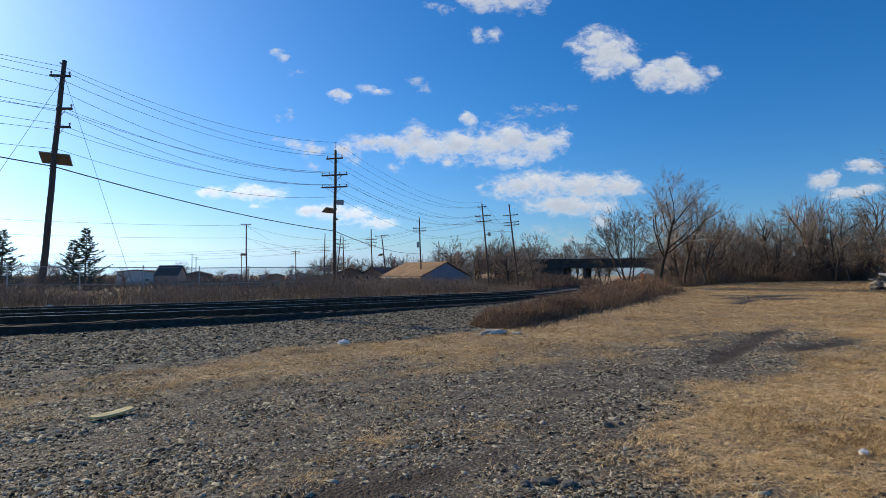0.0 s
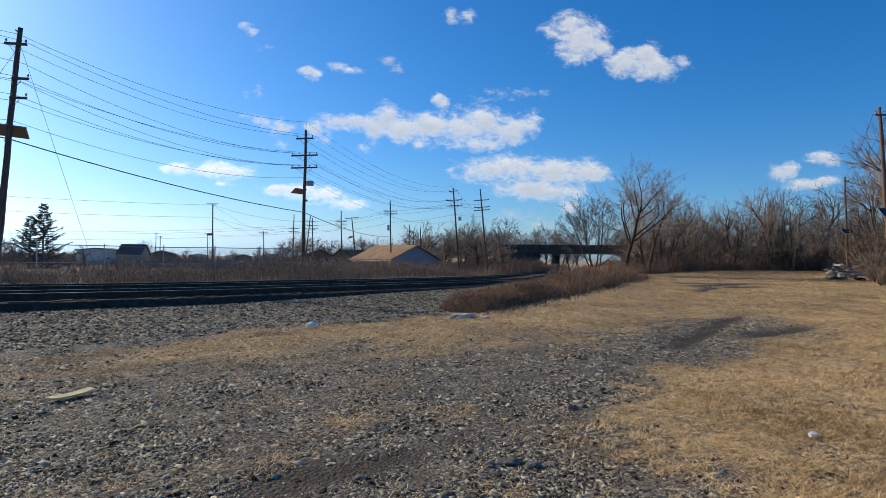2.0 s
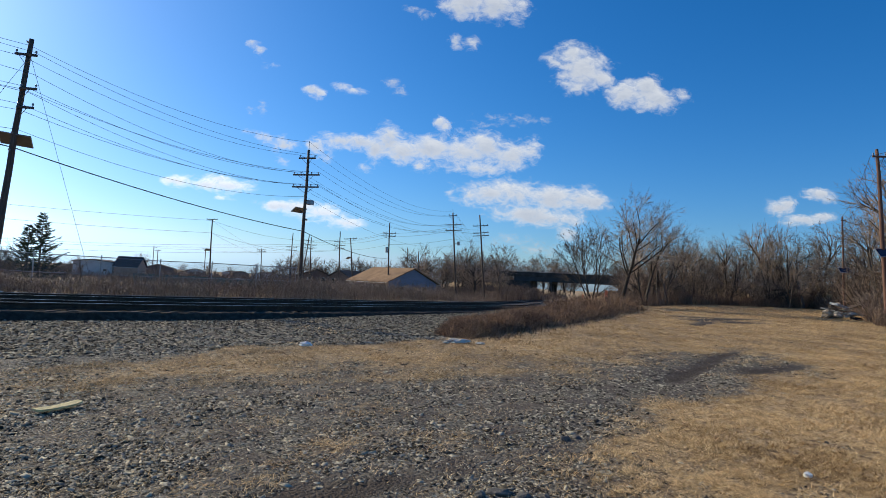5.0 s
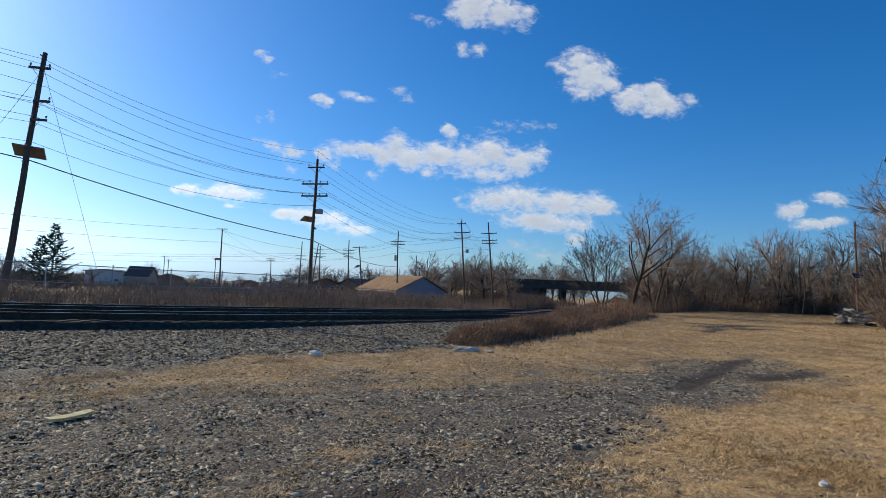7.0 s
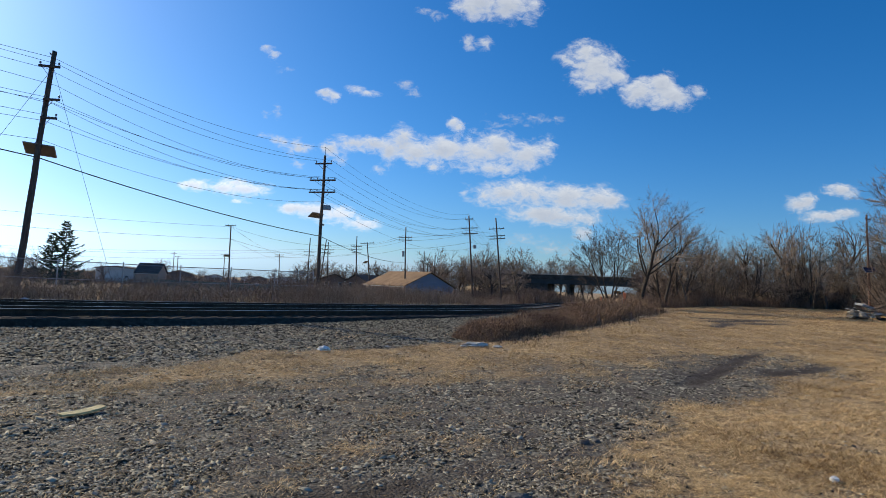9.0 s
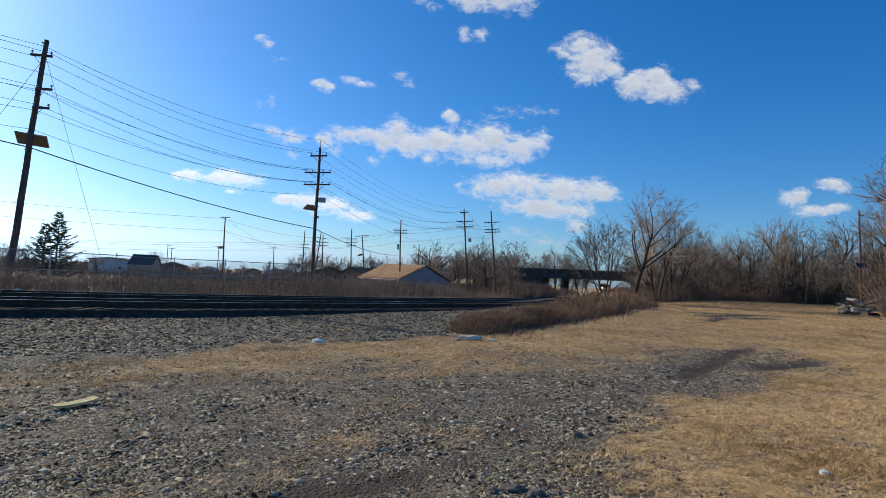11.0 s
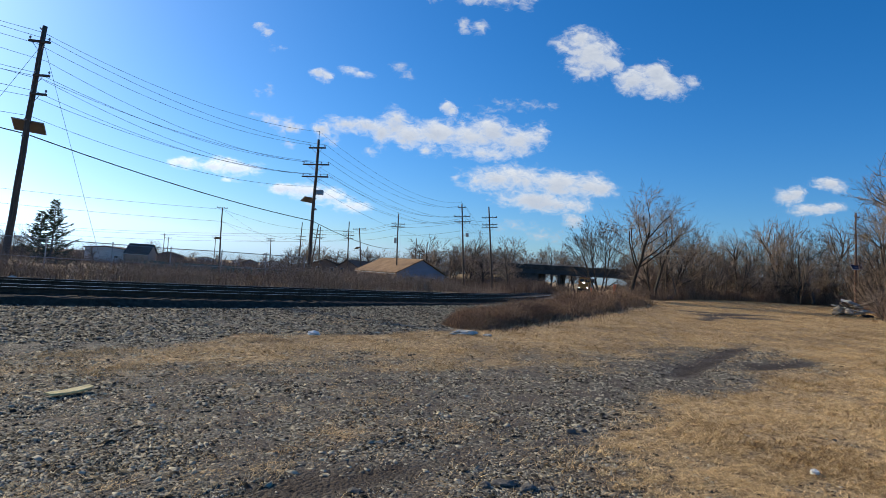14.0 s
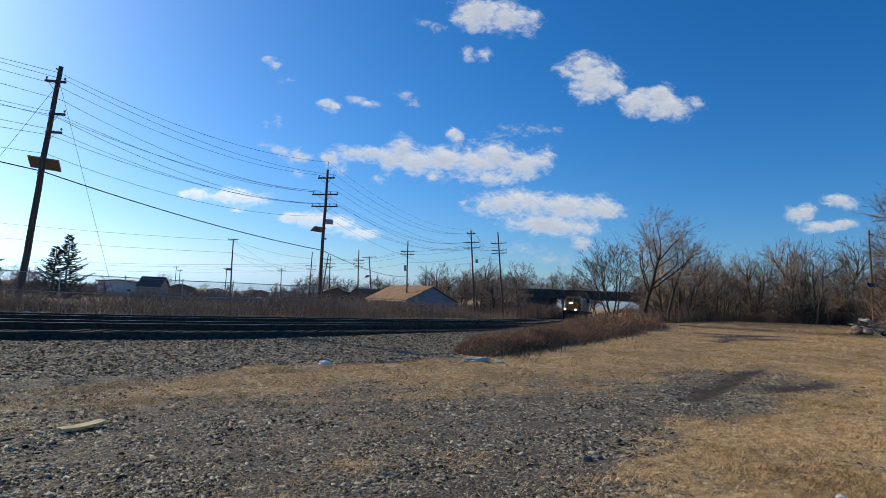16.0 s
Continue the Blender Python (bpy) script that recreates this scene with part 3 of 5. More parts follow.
def cloud(label, *puffs, bright=1.0):
    """A cloud of puffs that run into one another; each is its middle's bearing and rise (tangents), half width, half height and thickness."""
    far = 2600.0 + len(CLOUDS) * 12.0
    p = np.array(puffs)
    x0, x1 = (p[:, 0] - 1.9 * p[:, 2]).min(), (p[:, 0] + 1.9 * p[:, 2]).max()
    z0, z1 = (p[:, 1] - 1.9 * p[:, 3]).min(), (p[:, 1] + 1.9 * p[:, 3]).max()
    nx, nz = max(16, int((x1 - x0) / 0.005)), max(16, int((z1 - z0) / 0.005))
    X, Z = np.meshgrid(np.linspace(x0, x1, nx), np.linspace(z0, z1, nz))
    total, top = np.zeros(X.shape), np.zeros(X.shape)
    for a, r, w, h, thick in puffs:
        q = np.hypot((X - a) / w, (Z - r) / h)
        e = np.exp(5.0 * np.clip(thick * (1.15 - q), -3, 2) - (1 - thick) * 0.6)
        total += e
        top += e * np.clip((Z - r) / h * 0.5 + 0.5, 0, 1)
    thick = np.log(total + 1e-9) / 5.0
    cu, cv = (x0 + x1) / 2, (z0 + z1) / 2
    idx = np.arange(nx * nz).reshape(nz, nx)
    faces = np.stack([idx[:-1, :-1], idx[:-1, 1:], idx[1:, 1:], idx[1:, :-1]], -1).reshape(-1, 4)
    bulge = 30.0 * np.clip(thick, 0, 1)
    me = array_mesh("cloud", np.stack([(X - cu) * far, -bulge, (Z - cv) * far], -1).reshape(-1, 3), faces)
    for name, val in (("thick", thick), ("lift", top / (total + 1e-9))):
        me.attributes.new(name, "FLOAT", "POINT").data.foreach_set("value", val.ravel().astype(np.float32))
    ob = tagged(part("cloud", me, CLOUDM), label, "cloud", "clouds in the sky")
    ob.location = (cu * far, far, 1.6 + cv * far)
    ob.color = (1, 1, 1, bright)
    CLOUDS.append(ob)
    return ob


cloud("bright white cumulus with a ragged wispy edge", (0.289, 0.389, 0.051, 0.043, 1), (0.268, 0.413, 0.028, 0.023, 1), (0.320, 0.370, 0.030, 0.018, 1), (0.233, 0.401, 0.024, 0.014, 0.55), (0.275, 0.352, 0.024, 0.016, 0.8))
cloud("rounded white cumulus with a soft grey base", (0.366, 0.349, 0.028, 0.025, 1), (0.407, 0.365, 0.028, 0.025, 1), (0.427, 0.343, 0.041, 0.021, 1), (0.470, 0.356, 0.018, 0.014, 0.7), (0.407, 0.329, 0.032, 0.012, 0.8))
cloud("white cumulus high overhead", (0.078, 0.503, 0.048, 0.031, 1), (0.124, 0.495, 0.042, 0.027, 1), (0.175, 0.491, 0.024, 0.021, 0.5), (0.059, 0.481, 0.022, 0.017, 0.8))
cloud("small faint torn cloud puff", (0.059, 0.425, 0.013, 0.016, 0.5), (0.092, 0.419, 0.017, 0.018, 0.5), bright=0.95)
cloud("thin cloud streak high overhead", (-0.014, 0.475, 0.018, 0.008, 0.4), (0.004, 0.465, 0.018, 0.008, 0.4), bright=0.9)
cloud("long ragged white cumulus bank", (-0.169, 0.218, 0.020, 0.018, 0.8), (-0.133, 0.230, 0.031, 0.015, 0.9), (-0.097, 0.231, 0.028, 0.015, 0.8), (-0.069, 0.220, 0.016, 0.024, 0.8), (-0.046, 0.244, 0.024, 0.024, 1), (-0.021, 0.218, 0.030, 0.022, 1), (0.007, 0.195, 0.020, 0.014, 0.7), (0.030, 0.228, 0.040, 0.024, 1), (0.079, 0.225, 0.045, 0.027, 1), (0.124, 0.240, 0.042, 0.028, 1), (0.169, 0.225, 0.034, 0.024, 1), (0.206, 0.234, 0.024, 0.024, 0.6), (0.110, 0.197, 0.042, 0.012, 0.8), (-0.153, 0.201, 0.012, 0.016, 0.5), (-0.082, 0.187, 0.014, 0.008, 0.5), bright=1.03)
cloud("small white cloud tuft over the bank", (0.038, 0.275, 0.015, 0.012, 1), (0.049, 0.267, 0.014, 0.011, 0.8), bright=1.05)
cloud("thin high cloud veil", (0.127, 0.276, 0.040, 0.014, 0.35), (0.197, 0.288, 0.030, 0.008, 0.3), bright=0.9)
cloud("broad white cumulus with a flat grey base", (0.132, 0.153, 0.042, 0.024, 1), (0.182, 0.150, 0.046, 0.028, 1), (0.241, 0.153, 0.052, 0.028, 1), (0.291, 0.151, 0.046, 0.022, 1), (0.323, 0.153, 0.026, 0.018, 0.9), (0.202, 0.124, 0.060, 0.018, 1), (0.252, 0.116, 0.058, 0.013, 1), (0.100, 0.151, 0.020, 0.018, 0.7), (0.063, 0.150, 0.013, 0.012, 0.4))
cloud("pale low cloud puff", (0.273, 0.092, 0.024, 0.014, 0.9), bright=0.95)
cloud("pale low cloud streak", (0.175, 0.071, 0.039, 0.012, 0.4), (0.219, 0.063, 0.044, 0.012, 0.4), bright=0.85)
cloud("flat low white cumulus streak", (-0.229, 0.111, 0.035, 0.010, 1), (-0.190, 0.110, 0.045, 0.016, 1), (-0.150, 0.103, 0.045, 0.018, 1), (-0.111, 0.089, 0.035, 0.011, 0.9), bright=1.32)
cloud("flat low white cumulus streak", (-0.400, 0.143, 0.029, 0.011, 1), (-0.347, 0.139, 0.029, 0.010, 1), (-0.308, 0.140, 0.046, 0.013, 1), (-0.328, 0.151, 0.025, 0.008, 0.8), (-0.328, 0.118, 0.019, 0.005, 0.6), bright=1.42)
cloud("small torn cloud wisp", (-0.291, 0.391, 0.014, 0.007, 0.8), (-0.277, 0.380, 0.011, 0.009, 0.7), (-0.263, 0.356, 0.020, 0.010, 0.3))
cloud("small white cloud wisp", (-0.186, 0.316, 0.018, 0.009, 0.9), (-0.170, 0.310, 0.011, 0.009, 0.8), bright=1.05)
cloud("small white cloud wisp", (-0.135, 0.326, 0.017, 0.009, 0.9), (-0.111, 0.319, 0.020, 0.007, 0.7), bright=1.05)
cloud("faint torn cloud wisp", (-0.048, 0.340, 0.013, 0.009, 0.4), (-0.031, 0.327, 0.011, 0.008, 0.4), bright=0.9)
cloud("faint torn cloud wisp", (-0.266, 0.279, 0.009, 0.014, 0.5), (-0.287, 0.272, 0.009, 0.009, 0.3), bright=0.9)
cloud("ragged white cloud tuft", (-0.287, 0.236, 0.016, 0.007, 0.6), (-0.257, 0.228, 0.021, 0.011, 0.75), (-0.225, 0.218, 0.025, 0.016, 0.7), (-0.229, 0.190, 0.018, 0.006, 0.4))
cloud("small soft white cloud", (0.652, 0.161, 0.028, 0.015, 1), (0.670, 0.169, 0.020, 0.014, 1), (0.598, 0.158, 0.012, 0.008, 0.3), bright=0.98)
cloud("small soft white cloud", (0.730, 0.190, 0.031, 0.013, 1), (0.755, 0.183, 0.014, 0.008, 0.5), bright=0.98)
cloud("small soft white cloud", (0.699, 0.142, 0.037, 0.011, 1), (0.737, 0.150, 0.027, 0.011, 1), (0.674, 0.136, 0.018, 0.007, 0.7), bright=0.98)


# ---- utility poles ----
POLES = {}


def utility_pole(name, base, top, arms=(), r=0.16, wood=None, label="", pegs=()):
    """A leaning wooden pole. arms: (metres below the top, length, turn in degrees, shift along the arm)."""
    base, top = Vector(base), Vector(top)
    axis = top - base
    h = axis.length
    m = Matrix.Translation(base) @ Vector((0, 0, 1)).rotation_difference(axis).to_matrix().to_4x4()
    pole = empty("utility_pole", m, label, "utility pole", "utility poles")
    wood = wood or POLE
    n = 9
    zs = [-0.6 + (h + 0.6) * i / (n - 1) for i in range(n)]
    part("shaft", MB().tube([(0.02 * math.sin(3 * z), 0.02 * math.cos(2 * z), z) for z in zs], [r * (1 - 0.38 * i / (n - 1)) for i in range(n)], 10).mesh("shaft", True), wood, pole)
    ends = {}
    for k, (drop, length, turn, shift) in enumerate(arms):
        am = Matrix.Translation((0, 0, h - drop)) @ Matrix.Rotation(radians(turn), 4, "Z") @ Matrix.Translation((shift, -r * 0.9, 0))
        arm = part("crossarm", MB().box((-length / 2, -0.05, -0.06), (length / 2, 0.05, 0.06), am, chamfer=0.01), wood, pole)
        for side in (-1, 1):
            a, b = am @ Vector((side * length * 0.3 - shift * 0.3, -0.06, -0.06)), Vector((0, 0, h - drop - 0.55))
            part("brace", MB().tube([a, b], [0.018, 0.018], 4), GALV, pole)
        for j, u in enumerate((-0.46, -0.2, 0.2, 0.46) if length > 1.9 else (-0.44, 0.44)):
            p = am @ Vector((u * length, 0, 0.06))
            part("insulator", MB().tube([p, p + Vector((0, 0, 0.06)), p + Vector((0, 0, 0.07)), p + Vector((0, 0, 0.16)), p + Vector((0, 0, 0.19))], [0.02, 0.02, 0.055, 0.05, 0.025], 7), PORC, pole)
            ends[(k, j)] = m @ (p + Vector((0, 0, 0.19)))
    for drop in pegs:
        part("insulator", MB().tube([(0, -r, h - drop), (0, -r - 0.12, h - drop + 0.03)], [0.045, 0.03], 7), PORC, pole)
    POLES[name] = (pole, m, h, ends)
    return pole


def solar_panel(pole_name, below, size, tilt, turn, out, lamp=False):
    """A framed panel on a bracket, held by its pole."""
    pole, m, h, _ = POLES[pole_name]
    w, d = size
    pm = Matrix.Translation((0, 0, h - below)) @ Matrix.Rotation(radians(turn), 4, "Z") @ Matrix.Translation((0, out, 0)) @ Matrix.Rotation(radians(tilt), 4, "X")
    p = part("solar_panel", MB().box((-w / 2, -d / 2, -0.012), (w / 2, d / 2, 0.012), pm), PANELBACK, pole, "solar panel with a grey back sheet")
    part("cell_face", MB().box((-w / 2 + 0.03, -d / 2 + 0.03, 0.013), (w / 2 - 0.03, d / 2 - 0.03, 0.018), pm), PANEL, p)
    fr = MB()
    for a, b in (((-w / 2, -d / 2), (w / 2, -d / 2 + 0.035)), ((-w / 2, d / 2 - 0.035), (w / 2, d / 2)), ((-w / 2, -d / 2 + 0.035), (-w / 2 + 0.035, d / 2 - 0.035)), ((w / 2 - 0.035, -d / 2 + 0.035), (w / 2, d / 2 - 0.035))):
        fr.box((*a, -0.03), (*b, 0.024), pm)
    part("frame", fr, GALV, p)
    part("bracket", MB().tube([(0, 0, h - below - 0.35), pm @ Vector((0, 0, -0.03))], [0.025, 0.025], 5).tube([(0, 0, h - below - 0.02), pm @ Vector((0, 0.1, -0.03))], [0.02, 0.02], 5), GALV, pole)
    if lamp:
        a = Matrix.Translation((0, 0, h - below - 0.9)) @ Matrix.Rotation(radians(turn + 40), 4, "Z")
        part("lamp_arm", MB().tube([(0, 0, h - below - 0.9), a @ Vector((0.7, 0, 0.15))], [0.025, 0.025], 6), GALV, pole)
        part("lamp_head", MB().box((0.6, -0.11, 0.08), (1.1, 0.11, 0.22), a, chamfer=0.03), GALV, pole)


W1 = "tall leaning brown wooden utility pole with a solar panel"
utility_pole("a", (-21.5, 31, ground_z(-21.5, 31)), (-20.6, 31, 13.25), [(0.9, 1.2, -5, 0.0), (2.7, 1.0, -12, 0.5), (3.7, 1.0, -12, 0.5)], 0.19, label=W1, pegs=(0.25, 5.1, 6.0))
utility_pole("b", (-9.4, 50, ground_z(-9.4, 50)), (-9.35, 50, 12.45), [(0.75, 1.6, -18, 0.0), (2.2, 2.5, -18, 0.0), (3.25, 2.5, -18, 0.0)], 0.17, label="dark wooden utility pole with crossarms, solar panel and lamp", pegs=(4.3, 7.0))
utility_pole("c", (7.7, 95, ground_z(7.7, 95)), (6.4, 95, 13.3), [(0.5, 1.4, 5, 0), (2.0, 2.7, 5, 0), (2.9, 2.7, 5, 0)], 0.17, label="leaning dark wooden utility pole with crossarms")
utility_pole("d", (12.8, 98, ground_z(12.8, 98)), (11.2, 98, 13.6), [(1.9, 2.7, 8, 0), (3.1, 2.7, 8, 0), (3.6, 2.7, 8, 0)], 0.17, label="leaning dark wooden utility pole with crossarms")
utility_pole("e", (-3.9, 105, ground_z(-3.9, 105)), (-4.3, 105, 12.0), [(1.9, 2.4, 0, 0), (2.4, 2.4, 0, 0)], 0.16, label="wooden utility pole with a pole-mounted box")
utility_pole("f", (-38.9, 115, ground_z(-38.9, 115)), (-39.2, 115, 11.7), [(0.1, 2.0, 10, 0)], 0.17, label="wooden utility pole with a lamp and solar panel")
utility_pole("g", (-30.8, 150, ground_z(-30.8, 150)), (-30.6, 150, 12.4), [(3.6, 2.6, 0, 0), (4.4, 2.6, 0, 0)], 0.17, label="distant wooden utility pole")
utility_pole("h", (-29.6, 160, ground_z(-29.6, 160)), (-28.2, 160, 12.8), [(1.5, 3.2, 0, 0), (2.6, 3.2, 0, 0), (3.6, 3.2, 0, 0)], 0.19, label="distant leaning wooden utility pole")
utility_pole("i", (-27.6, 162, ground_z(-27.6, 162)), (-28.0, 162, 12.4), [(2.2, 3.2, 0, 0), (3.0, 3.2, 0, 0)], 0.19, label="distant wooden utility pole")
utility_pole("j", (-16.4, 135, ground_z(-16.4, 135)), (-16.8, 135, 12.3), [(2.4, 2.6, 0, 0), (3.2, 2.6, 0, 0), (3.9, 2.2, 0, 0)], 0.17, label="distant wooden utility pole")
utility_pole("k", (-12.5, 130, ground_z(-12.5, 130)), (-13.8, 130, 10.6), [(0.2, 3.0, 0, 0)], 0.17, label="leaning wooden utility pole with one crossarm")
utility_pole("l", (-50.6, 200, ground_z(-50.6, 200)), (-51, 200, 10.1), [(0.4, 3.0, 0, 0), (1.0, 3.0, 0, 0)], 0.18, label="distant wooden utility pole")
utility_pole("m", (-0.8, 125, ground_z(-0.8, 125)), (-0.9, 125, 8.9), r=0.14, label="distant bare wooden pole")
utility_pole("n", (0.0, 112, ground_z(0, 112)), (0.0, 112, 5.9), r=0.16, label="short wooden post near the tan roof")
utility_pole("o", (1.4, 108, ground_z(1.4, 108)), (1.3, 108, 7.3), r=0.14, label="short wooden post near the tan roof")
utility_pole("p", (-81, 190, ground_z(-81, 190)), (-81, 190, 7.5), [(0.3, 2.0, 0, 0)], 0.15, label="distant wooden utility pole")
utility_pole("q", (-104, 240, ground_z(-104, 240)), (-104, 240, 10.5), [(0.6, 2.4, 0, 0)], 0.18, label="distant wooden utility pole")
utility_pole("r", (-80, 230, ground_z(-80, 230)), (-80, 230, 10.3), [(0.3, 2.8, 0, 0)], 0.18, label="distant wooden utility pole")
utility_pole("s", (51.4, 66, ground_z(51.4, 66)), (51.0, 66, 12.1), [(0.5, 1.3, 30, 0)], 0.15, POLE_RED, "reddish wooden utility pole with a solar panel")
utility_pole("t", (32.7, 38, ground_z(32.7, 38)), (31.8, 38, 12.5), [(0.55, 1.2, 10, 0)], 0.17, POLE_RED, "reddish wooden utility pole with a solar panel")
solar_panel("a", 5.35, (1.45, 0.95), -30, 20, 0.3)
solar_panel("b", 5.2, (1.25, 0.7), -32, 50, 0.75, True)
solar_panel("f", 6.0, (1.3, 0.8), -30, 60, 0.8)
solar_panel("k", 4.4, (1.4, 0.9), -30, 60, 0.8)
solar_panel("s", 6.4, (1.3, 0.9), 45, -8, -0.25)
solar_panel("t", 7.2, (1.15, 0.85), 45, -8, -0.3)
pb = POLES["b"]
part("floodlight", MB().box((0.15, -0.2, pb[2] - 4.75), (0.75, 0.2, pb[2] - 4.35), chamfer=0.05), GALV, pb[0], "grey floodlight box")
pe = POLES["e"]
part("transformer", MB().tube([(-0.4, -0.1, pe[2] - 5.4), (-0.4, -0.1, pe[2] - 4.4)], [0.24, 0.24], 10), GALV, pe[0], "grey transformer can")
pc = POLES["c"]
part("transformer", MB().tube([(0.75, 0, pc[2] - 5.4), (0.75, 0, pc[2] - 4.8)], [0.26, 0.26], 10).tube([(0, 0, pc[2] - 5.1), (0.6, 0, pc[2] - 5.1)], [0.04, 0.04], 5), GALV, pc[0], "dark round transformer can")


def wire(a, b, sag, r=0.014, label="thin black overhead wire", group="overhead wires"):
    a, b = Vector(a), Vector(b)
    n = 22
    pts = [a.lerp(b, i / n) - Vector((0, 0, 4 * sag * (i / n) * (1 - i / n))) for i in range(n + 1)]
    return tagged(part("power_line", MB().tube(pts, [r] * (n + 1), 4, cap=False), WIRE), label, "overhead wire", group)


def on(name, z, dx=0.0, dy=0.0):
    """The place on a pole at a height over the datum."""
    pole, m, h, _ = POLES[name]
    base, top = m.translation, m @ Vector((0, 0, h))
    t = (z - base.z) / (top.z - base.z)
    p = base.lerp(top, t)
    return Vector((p.x + dx, p.y + dy, z))


# wires from the near pole to the next ones, and off to the west
SPAN = [(12.9, 0.0, 13.15, 0.0, 13.6), (12.45, 0.6, 12.0, 0.7, 12.9), (12.4, -0.6, 12.0, -0.7, 12.9), (11.25, 0.85, 10.5, -1.1, 11.4), (10.7, 0.1, 10.5, -0.5, 11.4), (10.55, 0.0, 10.5, 1.1, 11.4),
        (10.25, 0.85, 9.45, -1.1, 10.5), (9.75, 0.1, 9.45, -0.5, 10.5), (9.45, 0.0, 9.45, 1.1, 10.5), (8.4, 0.1, 8.4, 0.0, 8.0)]
for za, xa, zb, xb, zc in SPAN:
    a, b, c = on("a", za, xa * 0.8, -xa * 0.5), on("b", zb, xb * 0.95, -xb * 0.3), on("c", zc, xb * 1.0, 0)
    wire(a, b, 0.95, 0.011), wire(b, c, 1.8, 0.011)
    wire(a, a + (a - b) * 1.25 + Vector((0, 0, 0.2)), 0.7, 0.011)
    if zb > 9:
        wire(c, c + Vector((14, 60, -1.5)), 1.0, 0.014)
wire(on("a", 7.45), on("b", 5.4), 0.35, 0.03, "thick black communication cable")
wire(on("b", 5.4), on("e", 5.6), 0.7, 0.03, "thick black communication cable")
wire(on("a", 7.45), on("a", 7.45) + Vector((-14, -14, 2.6)), 0.3, 0.03, "thick black communication cable")
part("tip", MB().tube([(0, 0, POLES["b"][2] - 0.1), (0, 0, POLES["b"][2] + 0.75)], [0.03, 0.02], 5), GALV, POLES["b"][0], "metal lightning tip")
part("tip", MB().tube([(0, 0, POLES["c"][2] - 0.1), (0, 0, POLES["c"][2] + 0.6)], [0.03, 0.02], 5), GALV, POLES["c"][0], "metal lightning tip")
for top_z, foot in ((12.6, (-18.0, 34.2)), (12.2, (-27.5, 30.0))):
    wire(on("a", top_z), (*foot, ground_z(*foot)), 0.02, 0.012, "taut steel guy wire anchored in the weeds", "guy wires")
for za, zb in ((11.4, 9.5), (9.0, 7.8)):
    wire(on("f", za), on("l", zb), 0.5, 0.02), wire(on("f", za), on("f", za) + Vector((-70, -45, 1.0)), 1.2, 0.02), wire(on("f", za), on("j", za - 1), 1.6, 0.02)
for za in (11.0, 10.4, 9.0):
    wire(on("d", za), on("c", za), 0.15, 0.014), wire(on("e", za - 0.9), on("c", za), 0.3, 0.016), wire(on("j", za - 0.9), on("e", za - 0.9), 0.4, 0.018), wire(on("h", za), on("j", za - 0.7), 0.4, 0.018), wire(on("g", za - 1.5), on("h", za - 0.2), 0.2, 0.018)
    wire(on("g", za - 1.5), on("g", za - 1.5) + Vector((-140, 10, 0)), 2.5, 0.02)
wire(on("k", 10.2), on("e", 10.6), 0.3, 0.018), wire(on("l", 9.5), on("g", 9.2), 0.7, 0.02), wire(on("l", 9.5), on("r", 9.6), 0.6, 0.02), wire(on("r", 9.9), on("q", 9.9), 0.5, 0.02)
for dx in (-0.5, 0.5):
    wire(on("t", 12.0, dx), on("s", 11.7, dx), 0.8), wire(on("t", 12.0, dx), on("t", 12.0, dx) + Vector((-4, -32, 0.3)), 0.7)


# ---- trees ----
def grow(mb, twigs, p, d, length, radius, level, rng, cfg):
    """A limb with its boughs; the finest go into twigs."""
    if level >= cfg["levels"]:          # the finest twigs are slim blades
        i = len(twigs.v)
        w = d.cross(Vector((rng.uniform(-1, 1), rng.uniform(-1, 1), rng.uniform(-1, 1)))).normalized() * (radius * 1.3)
        twigs.v += [p - w, p + w, p + d * length]
        twigs.f.append((i, i + 1, i + 2))
        twigs.m.append(0)
        return
    n = (5, 4, 3, 2)[min(level, 3)]
    pts, q, dd = [p], p.copy(), d.copy()
    for i in range(n):
        dd = (dd + Vector((rng.uniform(-1, 1), rng.uniform(-1, 1), rng.uniform(-0.5, 1) * cfg["up"])) * cfg["bend"]).normalized()
        q = q + dd * (length / n)
        pts.append(q)
    tip = 0.55 if level < cfg["levels"] else 0.35
    radii = [radius * (1 - (1 - tip) * i / n) for i in range(n + 1)]
    target = mb if level < 2 else twigs
    target.tube(pts, radii, (7, 5, 3, 3, 3, 3)[level], cap=False)
    if level >= cfg["levels"]:
        return
    kids = cfg["kids"][level]
    for k in range(kids):
        t = rng.uniform(cfg["low"] if level == 0 else 0.25, 1.0) if k else 1.0
        i = min(int(t * n), n - 1)
        s = pts[i].lerp(pts[i + 1], t * n - i)
        axis = (pts[i + 1] - pts[i]).normalized()
        side = axis.cross(Vector((rng.uniform(-1, 1), rng.uniform(-1, 1), rng.uniform(-1, 1)))).normalized()
        ang = radians(rng.uniform(*cfg["angle"])) if k else radians(12)
        nd = axis * math.cos(ang) + side * math.sin(ang)
        ln = length * rng.uniform(*cfg["ratio"]) * (1.15 - 0.45 * t if level == 0 else 1.0)
        grow(mb, twigs, s, nd, ln, max(radius * (1 - (1 - tip) * t) * rng.uniform(0.5, 0.75), cfg["thin"]), level + 1, rng, cfg)


